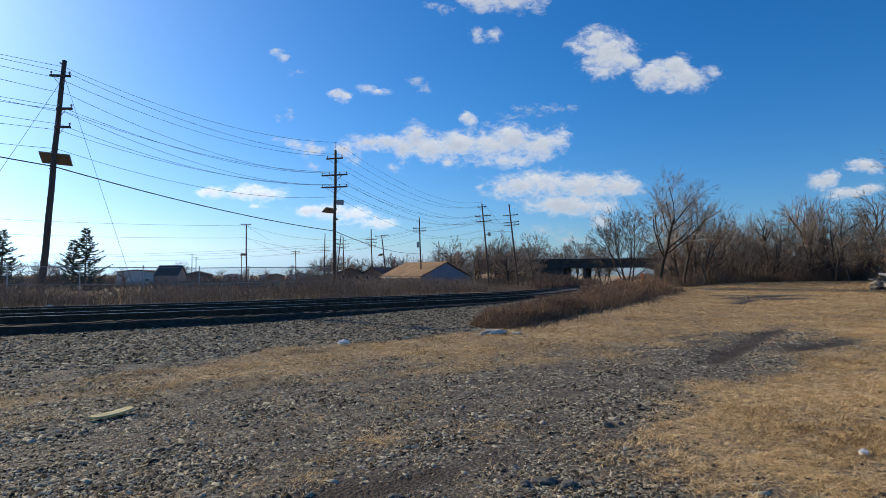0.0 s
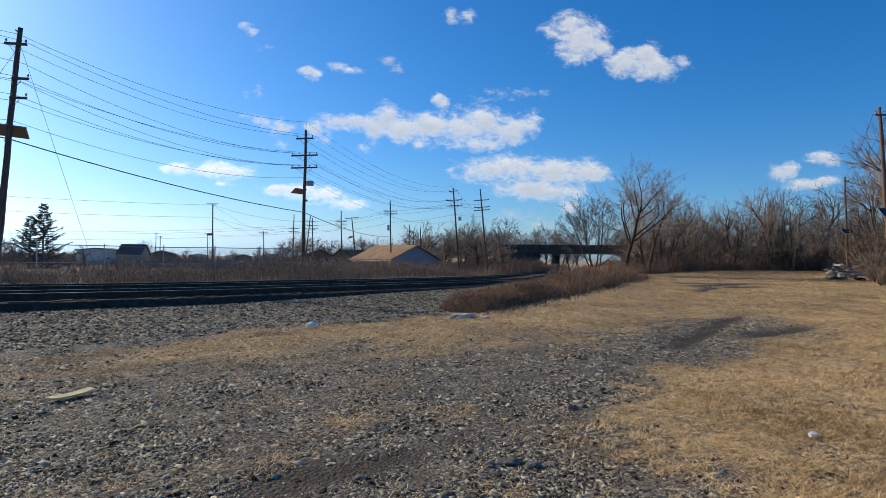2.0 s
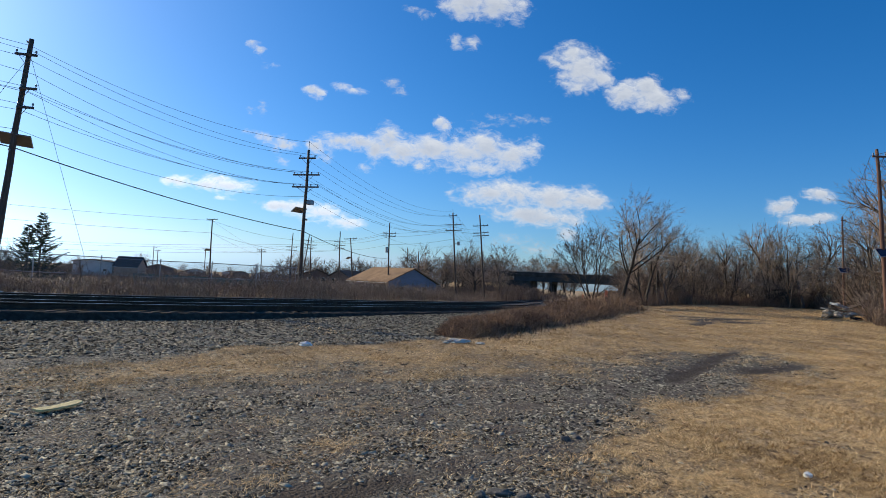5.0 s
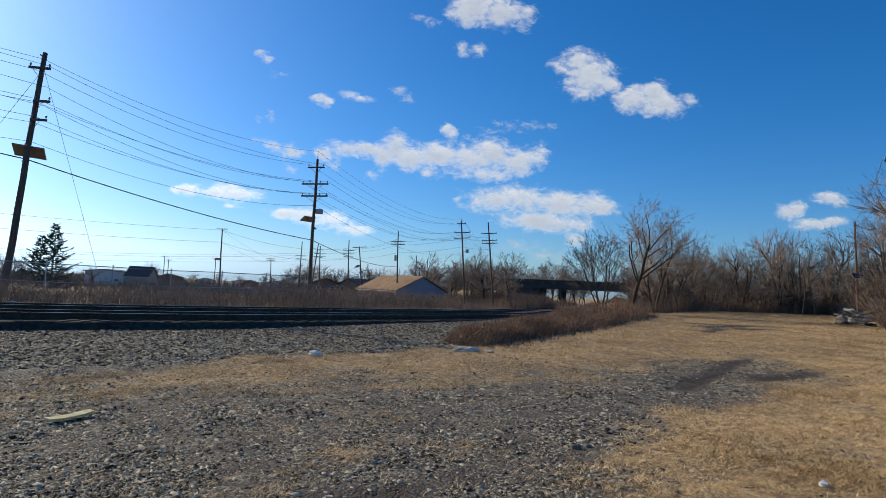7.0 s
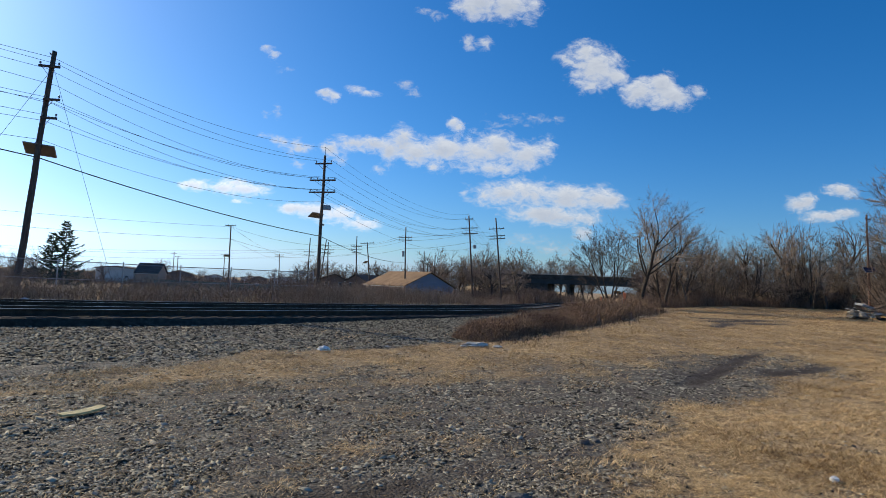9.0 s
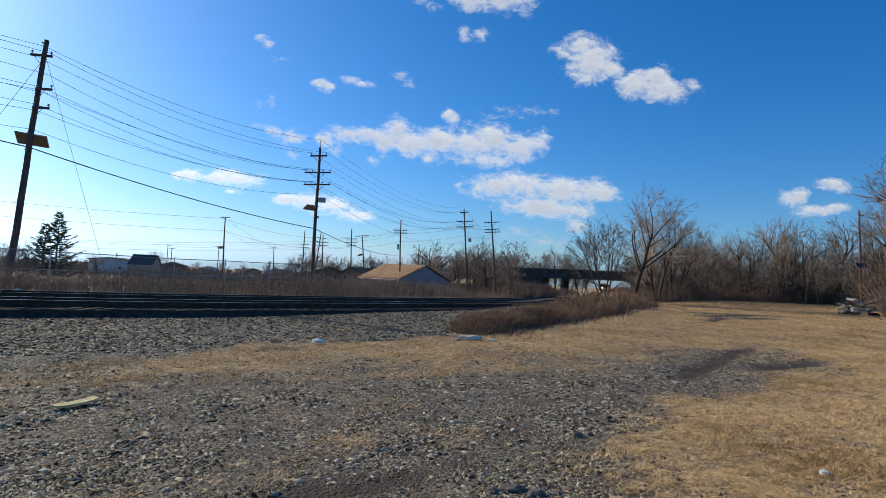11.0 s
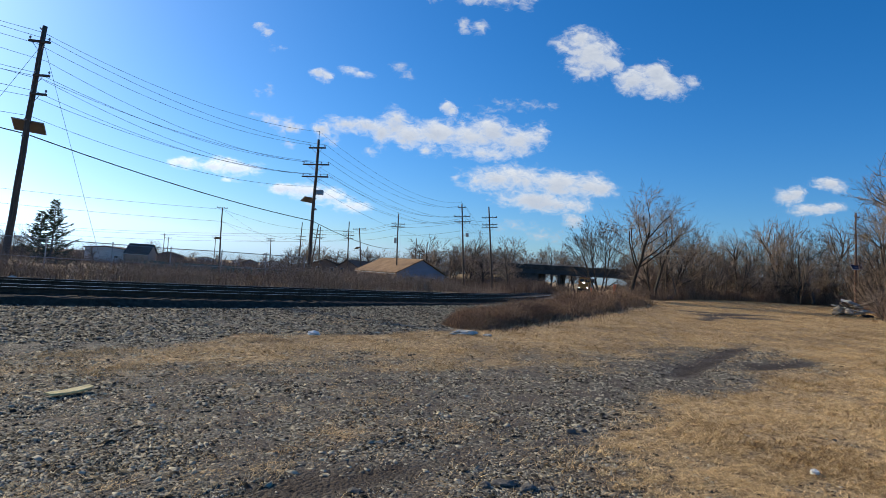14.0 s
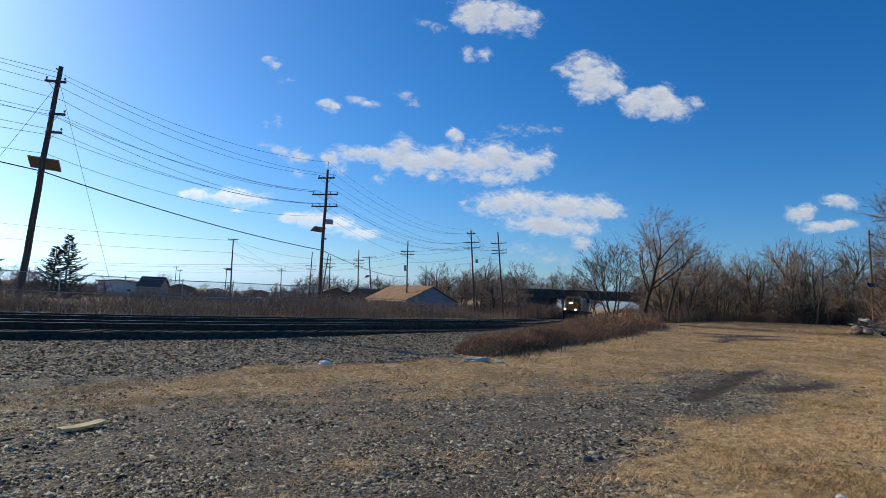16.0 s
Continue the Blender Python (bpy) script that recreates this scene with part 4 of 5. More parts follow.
def bare_tree(seed, height, label, stems=1, **over):
    rng = random.Random(seed)
    cfg = dict(levels=4, kids=(8, 6, 5, 5), up=0.45, bend=0.17, low=0.25, angle=(28, 62), ratio=(0.40, 0.66), thin=0.008, trunk=0.57)
    cfg.update(over)
    bushy = cfg["kids"]
    cfg["kids"] = (*bushy[:-1], bushy[-1] + 1)
    wood, twigs = MB(), MB()
    for s in range(stems):
        lean = Vector((rng.uniform(-1, 1), rng.uniform(-1, 1), 0)) * (0.07 if stems == 1 else 0.34) + Vector((0, 0, 1))
        start = Vector((0, 0, -0.3)) if stems == 1 else Vector((rng.uniform(-0.3, 0.3), rng.uniform(-0.3, 0.3), -0.3))
        grow(wood, twigs, start, lean.normalized(), height * cfg["trunk"], height * (0.015 if stems == 1 else 0.0085), 0, rng, cfg)
    tree = tagged(new("bare_tree"), label, "tree", "bare winter trees")
    part("trunk", wood.mesh("trunk", True), BARK, tree)
    part("crown", twigs.mesh("crown"), TWIG, tree, "leafless grey-brown branches and twigs")
    return tree


def stand(tree, x, y, scale=1.0, turn=0.0, tall=1.0):
    """The pose of a tree at a place of the plan."""
    return Matrix.Translation((x, y, ground_z(x, y) - 0.05)) @ Matrix.Rotation(turn, 4, "Z") @ Matrix.Diagonal((scale, scale, scale * tall, 1))


rng = random.Random(11)
big = bare_tree(3, 12.5, "tall leafless tree with spreading upper branches at the field edge", kids=(9, 7, 6, 8), low=0.32, bend=0.2, angle=(30, 60), ratio=(0.42, 0.7))
big.matrix_world = stand(big, 19.9, 53, 0.94, 1.5)
clump = bare_tree(8, 10.0, "many-stemmed leafless tree with fine fanned twigs", stems=5, kids=(6, 6, 6, 6), low=0.2, angle=(18, 50), trunk=0.55, bend=0.13)
clump.matrix_world = stand(clump, 16.4, 51, 0.86)
KINDS = [bare_tree(20 + i, h, "leafless woodland tree with grey-brown twigs", **kw) for i, (h, kw) in enumerate((
    (13, dict(low=0.35)), (12, dict(low=0.45, angle=(20, 45))), (13.5, dict(kids=(8, 6, 5, 6), bend=0.24)), (11, dict(stems=3, kids=(5, 5, 5, 7), angle=(18, 45))), (12, dict(low=0.2, kids=(10, 5, 5, 6))), (14, dict(low=0.5, angle=(18, 42)))))]
SPOTS = [(37.5, 87, 1.0), (27, 62, 0.68), (32.5, 80, 0.85), (40, 82, 1.0), (47, 86, 1.0), (54, 84, 1.1)]
for t, (x, y, s) in zip(KINDS, SPOTS):
    t.matrix_world = stand(t, x, y, s, rng.uniform(0, 6))


FAR_KINDS = [bare_tree(60 + i, h, "distant leafless tree with a rounded haze of twigs", levels=3, kids=(12, 8, 9), low=0.22, angle=(28, 62), ratio=(0.45, 0.7), thin=0.022) for i, h in enumerate((12, 13, 11))]
for t, (x, y) in zip(FAR_KINDS, ((22, 236), (34, 240), (-30, 205))):
    t.matrix_world = stand(t, x, y)


def wood_lot(places):
    for x, y, s in places:
        d = off_track(x, y)[0][0]
        if -6 < d < 10 or (abs(196 - (x - 60) * SIN_B + (y - 196) * COS_B - 196) < 9 and x > 0):
            continue
        copy_thing(rng.choice(KINDS if y < 118 else FAR_KINDS), stand(None, x, y, s * rng.uniform(0.66, 1.16), rng.uniform(0, 6.28), rng.uniform(0.92, 1.1)))


lot = []
for i in range(56):         # wood behind the field
    a = 0.40 + 0.47 * (i + rng.uniform(-0.6, 0.6)) / 56
    y = float(np.interp(a, [0.40, 0.435, 0.53, 0.72, 0.87], [54, 56, 71, 78, 80])) + rng.choice((0, 4, 9, 16, 25, 34)) + rng.uniform(-2, 2)
    lot.append((a * y, y, (0.76 if a > 0.5 else 0.68) + 0.002 * (y - 70)))
for i in range(16):         # dense stand behind the debris pile
    a = 0.66 + 0.20 * (i + rng.uniform(-0.5, 0.5)) / 16
    y = rng.uniform(72, 98)
    lot.append((a * y, y, rng.uniform(0.85, 1.05)))
for i in range(34):         # nearer wood to the east
    a = 0.83 + 0.36 * (i + rng.uniform(-0.4, 0.4)) / 34
    y = rng.uniform(45, 66) + max(0, 0.88 - a) * 150
    lot.append((a * y, y, rng.uniform(0.95, 1.15)))
for i in range(64):         # beyond the bridge
    a = 0.06 + 0.36 * (i + rng.uniform(-0.4, 0.4)) / 64
    y = rng.uniform(222, 280)
    lot.append((a * y, y, rng.uniform(1.25, 1.6)))
for i in range(20):         # about the poles west of the bridge
    a = 0.0 + 0.17 * (i + rng.uniform(-0.4, 0.4)) / 20
    y = rng.uniform(120, 178)
    lot.append((a * y, y, rng.uniform(0.85, 1.25)))
for i in range(34):         # town trees
    a = -0.26 + 0.30 * (i + rng.uniform(-0.4, 0.4)) / 34
    y = rng.uniform(170, 240)
    lot.append((a * y, y, rng.uniform(0.7, 1.0)))
for i in range(16):         # far west
    a = -0.85 + 0.58 * (i + rng.uniform(-0.4, 0.4)) / 16
    y = rng.uniform(240, 330)
    lot.append((a * y, y, rng.uniform(0.5, 0.65)))
lot += [(-46, 66, 0.62), (-49.5, 72, 0.7), (-44, 66, 0.5), (-53, 80, 0.62), (-38, 70, 0.42), (-36.5, 74, 0.36), (-57, 84, 0.66), (-75, 100, 0.5), (-83, 110, 0.5), (-66, 96, 0.5), (-92, 120, 0.6), (-50, 90, 0.4), (-70, 88, 0.45), (-58, 66, 0.45), (-52, 62, 0.4), (-62, 72, 0.5), (-54, 78, 0.55), (-60, 84, 0.6), (-46, 80, 0.42), (-70, 90, 0.6), (-94, 210, 0.85), (4.6, 112, 0.95), (2.0, 118, 0.9)]
lot = [q for q in lot if not (abs(q[0] / q[1] - 0.30) < 0.05 and q[1] < 190)]
wood_lot(lot)
THICKET = [bare_tree(40 + i, h, "tangled leafless shrub with many brown stems", stems=7, levels=3, kids=(5, 5, 8), low=0.1, angle=(20, 55), trunk=0.6, bend=0.2, thin=0.011) for i, h in enumerate((4.5, 5.5, 3.6))]
for t, (x, y) in zip(THICKET, ((33, 79), (41, 80), (47, 81))):
    t.matrix_world = stand(t, x, y)
for i in range(60):
    a = 0.385 + 0.82 * (i + rng.uniform(-0.4, 0.4)) / 60
    y = float(np.interp(a, [0.34, 0.435, 0.53, 0.72, 0.79, 0.84, 1.2], [53, 55, 70, 77, 64, 39.5, 35])) + rng.uniform(-0.5, 16)
    copy_thing(rng.choice(THICKET), stand(None, a * y, y, rng.uniform(0.7, 1.25), rng.uniform(0, 6.28)))


for a, y, s, tall in ((0.640, 76, 1.15, 1.7), (0.652, 78, 1.3, 1.9), (0.664, 77, 1.2, 1.6), (0.676, 79, 1.1, 1.3), (0.63, 79, 1.0, 1.3)):
    copy_thing(THICKET[1], stand(None, a * y, y, s, a * 40, tall))


def conifer(seed, height, label):
    r = random.Random(seed)
    wood, need = MB(), MB()
    wood.tube([(0, 0, -0.3), (0, 0, height * 0.5), (0.05, 0, height)], [0.16, 0.09, 0.015], 7)
    z = height * 0.06
    while z < height * 0.985:
        f = 1 - z / height
        reach = height * 0.42 * (f ** 0.9) + 0.1
        for k in range(4 if f > 0.15 else 3):
            a = r.uniform(0, 6.283)
            ln = reach * r.choice((r.uniform(0.4, 0.8), r.uniform(0.7, 1.2)))
            d = Vector((math.cos(a), math.sin(a), 0))
            pts = [Vector((0, 0, z)), Vector((0, 0, z)) + d * ln * 0.5 - Vector((0, 0, 0.06 * ln)), Vector((0, 0, z)) + d * ln + Vector((0, 0, 0.22 * ln))]
            wood.tube(pts, [0.03, 0.02, 0.008], 3, cap=False)
            for j in range(int(12 + ln * 26)):
                t = r.uniform(0.12, 1.0)
                s = pts[0].lerp(pts[1], t * 2) if t < 0.5 else pts[1].lerp(pts[2], t * 2 - 1)
                b = a + r.choice((-1, 1)) * r.uniform(0.3, 1.2)
                e = s + Vector((math.cos(b), math.sin(b), r.uniform(-0.35, 0.55))) * r.uniform(0.15, 0.38)
                w = Vector((r.uniform(-1, 1), r.uniform(-1, 1), r.uniform(-1, 1))).normalized() * 0.045
                i = len(need.v)
                need.v += [s - w, s + w, e + w * 0.4, e - w * 0.4]
                need.f.append((i, i + 1, i + 2, i + 3))
                need.m.append(0)
        z += 0.14 + 0.2 * f
    tree = tagged(new("conifer"), label, "conifer", "conifers beyond the fence")
    part("trunk", wood, BARK, tree)
    part("foliage", need, NEEDLE, tree, "dark green needles")
    return tree


fir = conifer(5, 8.6, "dark green spruce with a ragged top")
fir.matrix_world = stand(fir, -43.2, 70)
low_fir = conifer(6, 7.3, "smaller dark green spruce beside the taller one")
low_fir.matrix_world = stand(low_fir, -45.3, 71)
edge_fir = conifer(9, 7.6, "dark green spruce with sparse branches")
edge_fir.matrix_world = stand(edge_fir, -49.5, 65)


# ---- dead weeds, brush, straw: uncountable stems ----
def stems(name, x, y, height, width, material, label, category, seed, lean=0.25, sprigs=4, z=None):
    """Tapered bent stems with side sprigs, all triangles of one mesh."""
    g = np.random.default_rng(seed)
    n = len(x)
    z = land(x, y) if z is None else z
    base = np.stack([x, y, z - 0.03], 1)
    az, ta = g.uniform(0, 6.283, n), g.uniform(0, 6.283, n)
    side = np.stack([np.cos(az), np.sin(az), np.zeros(n)], 1) * (width * g.uniform(0.6, 1.4, n))[:, None]
    bend = np.stack([np.cos(ta), np.sin(ta), np.zeros(n)], 1) * (height * lean * g.uniform(0.2, 1.4, n))[:, None]
    up = np.zeros((n, 3))
    up[:, 2] = height
    mid, top = base + bend * 0.3 + up * 0.55, base + bend + up
    v = [base - side, base + side, mid - side * 0.7, mid + side * 0.7, top]
    k = np.arange(n)
    f = [np.stack([k, k + n, k + 3 * n], 1), np.stack([k, k + 3 * n, k + 2 * n], 1), np.stack([k + 2 * n, k + 3 * n, k + 4 * n], 1)]
    count = 5 * n
    for s in range(sprigs):
        t = g.uniform(0.25, 0.97, n)[:, None]
        p = np.where(t < 0.55, base + (mid - base) * t / 0.55, mid + (top - mid) * (t - 0.55) / 0.45)
        a = g.uniform(0, 6.283, n)
        ln = height * g.uniform(0.10, 0.32, n) * (1.15 - t[:, 0])
        e = p + np.stack([np.cos(a) * ln, np.sin(a) * ln, ln * g.uniform(0.2, 1.1, n)], 1)
        w = np.stack([-np.sin(a), np.cos(a), g.uniform(-0.6, 0.6, n)], 1) * (width * g.uniform(0.6, 1.8, n))[:, None]
        v += [p - w, p + w, e]
        f.append(np.stack([count + k, count + n + k, count + 2 * n + k], 1))
        count += 3 * n
    me = array_mesh(name, np.concatenate(v), np.concatenate(f))
    return tagged(part(name, me, material), label, category, kind="stuff")


g = np.random.default_rng(4)


def scatter(n, x0, x1, y0, y1):
    return g.uniform(x0, x1, n), g.uniform(y0, y1, n)


def weeds_beyond():
    x, y = scatter(300000, -52, 26, 12, 100)
    d, _ = off_track(x, y)
    dist = np.hypot(x, y)
    dens = smooth(6.2, 7.6, d + 0.8 * wobble(x, y, 2.5, 6.0)) * (0.25 + 0.75 * smooth(22, 9, d)) * np.clip((32 / dist) ** 1.3, 0, 1) * (0.55 + 0.45 * smooth(-0.5, 0.5, wobble(x, y, 3.0, 8.0)))
    dens *= smooth(20, 16, d) + 0.12
    keep = (g.uniform(0, 1, len(x)) < dens) & (y > -0.3 * x + 10)
    x, y, d = x[keep], y[keep], d[keep]
    h = (1.0 + 0.3 * smooth(-14, -6, x) + 0.35 * wobble(x, y, 3.0, 2.0)) * g.uniform(0.5, 1.25, len(x)) * smooth(5.5, 9.5, d)
    stems("dead_weeds", x, y, h, 0.004 + 0.00012 * np.hypot(x, y), WEED, "tall dead reddish-brown weeds beyond the railway tracks", "weeds", 21, lean=0.6, sprigs=9)


def brush_by_track():
    # the hedge of dead brush between field and near track
    n = 34000
    s = g.uniform(0, 1, n) ** 1.6
    cx = np.interp(s, [0, 0.15, 0.4, 0.7, 1], [1.5, 2.8, 5.8, 9.8, 15.4])
    cy = np.interp(s, [0, 0.15, 0.4, 0.7, 1], [17.3, 20.2, 25.6, 33.2, 43.5])
    w = np.interp(s, [0, 0.1, 0.4, 1], [0.6, 1.0, 1.6, 2.2])
    a, r = g.uniform(0, 6.283, n), np.sqrt(g.uniform(0, 1, n)) * w * (1 + 0.25 * wobble(cx, cy, 1.5, 4.0))
    x, y = cx + np.cos(a) * r, cy + np.sin(a) * r * 1.3
    h = np.interp(s, [0, 0.1, 0.4, 1], [0.30, 0.50, 0.52, 0.98]) * g.uniform(0.45, 1.25, n) * (1 + 0.45 * wobble(x, y, 0.9, 3.0) + 0.25 * wobble(x, y, 2.6, 5.0)) * (1 - 0.5 * (r / w) ** 3)
    stems("dead_brush", x, y, h, 0.006 + 0.00016 * np.hypot(x, y), BUSHM, "low tangled russet brush between field and railway track", "brush", 22, lean=0.7, sprigs=6)
    low = g.uniform(0, 1, n) < 0.38
    x, y, h = x[low] + g.normal(0.25, 0.3, low.sum()), y[low] - g.normal(0.3, 0.3, low.sum()), h[low] * g.uniform(0.3, 0.7, low.sum())
    stems("bramble", x, y, h, 0.006 + 0.00016 * np.hypot(x, y), BRUSHD, "dark low brambles at the foot of the brush", "brush", 28, lean=0.9, sprigs=4)


def brush_of_wood():
    n = 22000
    a = g.uniform(0.35, 1.22, n)
    y = np.interp(a, [0.34, 0.435, 0.53, 0.72, 0.79, 0.84, 1.2], [50, 53, 68, 75, 62, 36, 31]) + g.exponential(5.0, n)
    x = a * y
    h = (1.3 + 0.7 * wobble(x, y, 5.0, 1.5)) * g.uniform(0.35, 1.3, n) * smooth(-1, 4, y - np.interp(a, [0.34, 0.435, 0.53, 0.72, 0.79, 0.84, 1.2], [50, 53, 68, 75, 62, 36, 31]) + 1.0)
    stems("woodland_brush", x, y, h + 0.2, 0.014 + 0 * x, BRUSHD, "dense leafless brown brush along the wood's edge", "brush", 23, lean=0.45, sprigs=4)


def brush_embankment():
    n = 26000
    a = g.uniform(0.03, 0.36, n)
    y = g.uniform(104, 200, n)
    x = a * y
    d, _ = off_track(x, y)
    keep = (d > 7) | (d < -4)
    x, y = x[keep], y[keep]
    h = np.where(off_track(x, y)[0] > 0, 1.7 + 0.8 * wobble(x, y, 6.0, 2.5), 0.8) * g.uniform(0.4, 1.4, len(x))
    stems("embankment_brush", x, y, h, 0.036 + 0 * x, BRUSHD, "leafless brown brush on the slope by the bridge", "brush", 24, lean=0.4, sprigs=5)


def brush_abutment():
    n = 7000
    a, y = g.uniform(0.095, 0.225, n), g.uniform(138, 190, n)
    x = a * y
    keep = off_track(x, y)[0] > 5.5
    x, y = x[keep], y[keep]
    h = (2.6 + 1.2 * wobble(x, y, 5.0, 6.5)) * g.uniform(0.4, 1.3, len(x))
    stems("abutment_brush", x, y, h, 0.05 + 0 * x, BRUSHD, "tall dark leafless brush hiding the bridge abutment", "brush", 29, lean=0.45, sprigs=7)


def far_hedges():
    n = 9000
    a, y = g.uniform(-0.95, 0.04, n), g.choice([128, 150, 176, 205, 240, 280], n) + g.uniform(-6, 6, n)
    x = a * y
    h = g.uniform(0.6, 1.8, n) * (1.4 + 0.9 * wobble(x, y, 14.0, 2.0)) * y / 190
    stems("far_hedge", x, y, h, 0.0005 * y, BRUSHD, "distant brown hedges and scrub before the town", "hedge", 27, lean=0.5, sprigs=6)


far_hedges(), weeds_beyond(), brush_by_track(), brush_of_wood(), brush_embankment(), brush_abutment()


def dry_grass():
    q = g.uniform(0, 1, 2300000)
    y = 3.2 * (80 / 3.2) ** q
    x = g.uniform(-0.9, 0.9, len(y)) * (y + 0.5)
    keep = g.uniform(0, 1, len(x)) < grassy(x, y) * (0.12 + 0.88 * smooth(-0.4, 0.5, 0.6 * wobble(x, y, 0.16, 1.0) + 0.6 * wobble(x, y, 0.6, 3.0)))
    x, y = x[keep], y[keep]
    keep = (off_track(x, y)[0] < -4) & (y < np.interp(x / y, [0.34, 0.435, 0.53, 0.72, 0.79, 0.84, 1.2], [51, 54, 69, 76, 63, 36.5, 32]))
    x, y = x[keep][:400000], y[keep][:400000]
    n = len(x)
    z = land(x, y)
    dist = np.hypot(x, y)
    a, ln = g.uniform(0, 6.283, n), g.uniform(0.025, 0.085, n) * (1 + 0.02 * dist)
    rise = ln * g.uniform(0.02, 0.65, n) * (1 + 0.5 * wobble(x, y, 0.9, 4.0))
    w = (0.0007 + 0.00024 * dist) * g.uniform(0.6, 1.5, n)
    side = np.stack([-np.sin(a) * w, np.cos(a) * w, g.uniform(-0.3, 0.3, n) * w], 1)
    p = np.stack([x, y, z + g.uniform(-0.002, 0.012, n)], 1)
    e = p + np.stack([np.cos(a) * ln, np.sin(a) * ln, rise], 1)
    k = np.arange(n)
    me = array_mesh("dry_grass", np.concatenate([p - side, p + side, e]), np.stack([k, k + n, k + 2 * n], 1))
    tagged(part("dry_grass", me, STRAW), "short trampled straw-coloured dry grass", "grass", kind="stuff")
    x, y = scatter(26000, -5, 14, 8, 22)
    d, _ = off_track(x, y)
    keep = (grassy(x, y) > 0.5) & (g.uniform(0, 1, len(x)) < smooth(0.2, 0.9, wobble(x, y, 1.1, 6.0)) * smooth(-8.5, -5, d))
    x, y = x[keep], y[keep]
    stems("grass_tufts", x, y, g.uniform(0.05, 0.22, len(x)), 0.004 + 0 * x, STRAW, "taller tufts of dry grass along the ballast", "grass", 26, lean=0.8, sprigs=2)


def stones(name, x, y, size, label, seed, material=None):
    """Angular stones, bedded in the ground."""
    q = np.random.default_rng(seed)
    n = len(x)
    z = land(x, y)
    base = np.array([(1, 0.1, -0.55), (0.1, 1, -0.55), (-1, -0.1, -0.55), (-0.1, -1, -0.55), (0.5, 0.35, 0.75), (-0.5, -0.35, 0.65)], float)
    tris = np.array([(0, 1, 4), (1, 5, 4), (1, 2, 5), (2, 3, 5), (3, 4, 5), (3, 0, 4)])
    v = base[None] * q.uniform(0.7, 1.25, (n, 6, 1)) + q.uniform(-0.3, 0.3, (n, 6, 3))
    v *= np.stack([q.uniform(0.8, 1.6, n), q.uniform(0.5, 0.95, n), q.uniform(0.28, 0.55, n)], 1)[:, None, :]
    a, t = q.uniform(0, 6.283, n), q.uniform(-0.3, 0.3, n)
    ca, sa, ct, st = np.cos(a), np.sin(a), np.cos(t), np.sin(t)
    y1, z1 = v[..., 1] * ct[:, None] - v[..., 2] * st[:, None], v[..., 1] * st[:, None] + v[..., 2] * ct[:, None]
    x1 = v[..., 0]
    w = np.stack([x1 * ca[:, None] - y1 * sa[:, None], x1 * sa[:, None] + y1 * ca[:, None], z1], -1) * size[:, None, None]
    w += np.stack([x, y, z + size * q.uniform(0.0, 0.25, n)], 1)[:, None, :]
    f = (tris[None] + 6 * np.arange(n)[:, None, None]).reshape(-1, 3)
    me = array_mesh(name, w.reshape(-1, 3), f)
    me.polygons.foreach_set("use_smooth", np.ones(len(f), bool))
    return tagged(part(name, me, material or STONE), label, "gravel", kind="stuff")


def gravel():
    y = 3.0 * (21 / 3.0) ** g.uniform(0, 1, 420000)
    x = g.uniform(-0.9, 0.75, len(y)) * (y + 0.4)
    d, _ = off_track(x, y)
    dist = np.hypot(x, y)
    gr = grassy(x, y)
    patch = (0.4 + 0.6 * smooth(-0.4, 0.5, wobble(x, y, 0.9, 5.5))) * (0.6 + 0.4 * smooth(-1.5, -4.5, x))
    keep = (d < -6.0) & (g.uniform(0, 1, len(x)) < (1 - gr) * (1 - rutted(x, y)) * patch)
    x, y, d, dist = (q[keep][:88000] for q in (x, y, d, dist))
    size = g.lognormal(-4.62, 0.52, len(x)) * (1 + 0.035 * np.maximum(dist - 4, 0))
    stones("gravel", x, y, np.clip(size, 0.006, 0.05), "loose angular grey crushed stone", 31)
    # ballast beside the near track
    i = g.integers(60, 210, 125000)
    off = -g.uniform(1.55, 8.0, len(i))
    x, y = NEAR[i, 0] + NORMAL[i, 0] * off + TAN[i, 0] * g.uniform(-0.3, 0.3, len(i)), NEAR[i, 1] + NORMAL[i, 1] * off + TAN[i, 1] * g.uniform(-0.3, 0.3, len(i))
    keep = (y > 5) & (np.abs(x) < 0.9 * y + 1) & (grassy(x, y) < 0.5)
    x, y = x[keep], y[keep]
    stones("ballast", x, y, np.clip(g.lognormal(-3.45, 0.35, len(x)), 0.015, 0.06), "grey crushed-stone ballast beside the track", 32, BALLAST)


def weed_clump(x, y, radius, count, height, material, label):
    a, r = g.uniform(0, 6.283, count), radius * np.sqrt(g.uniform(0, 1, count))
    stems("weed_clump", x + np.cos(a) * r * 1.6, y + np.sin(a) * r, height * g.uniform(0.4, 1.2, count), 0.003 + 0 * a, material, label, "weeds", 50 + count, lean=1.1, sprigs=3)


dry_grass(), gravel()
weed_clump(3.0, 5.98, 0.26, 420, 0.05, MOSSY, "low dark green weed clump in the dry grass")
weed_clump(-2.21, 8.51, 0.16, 120, 0.07, MOSSY, "small withered weed on the gravel")
weed_clump(7.2, 10.4, 0.55, 500, 0.04, BUSHM, "flattened russet weeds at the edge of the ruts")


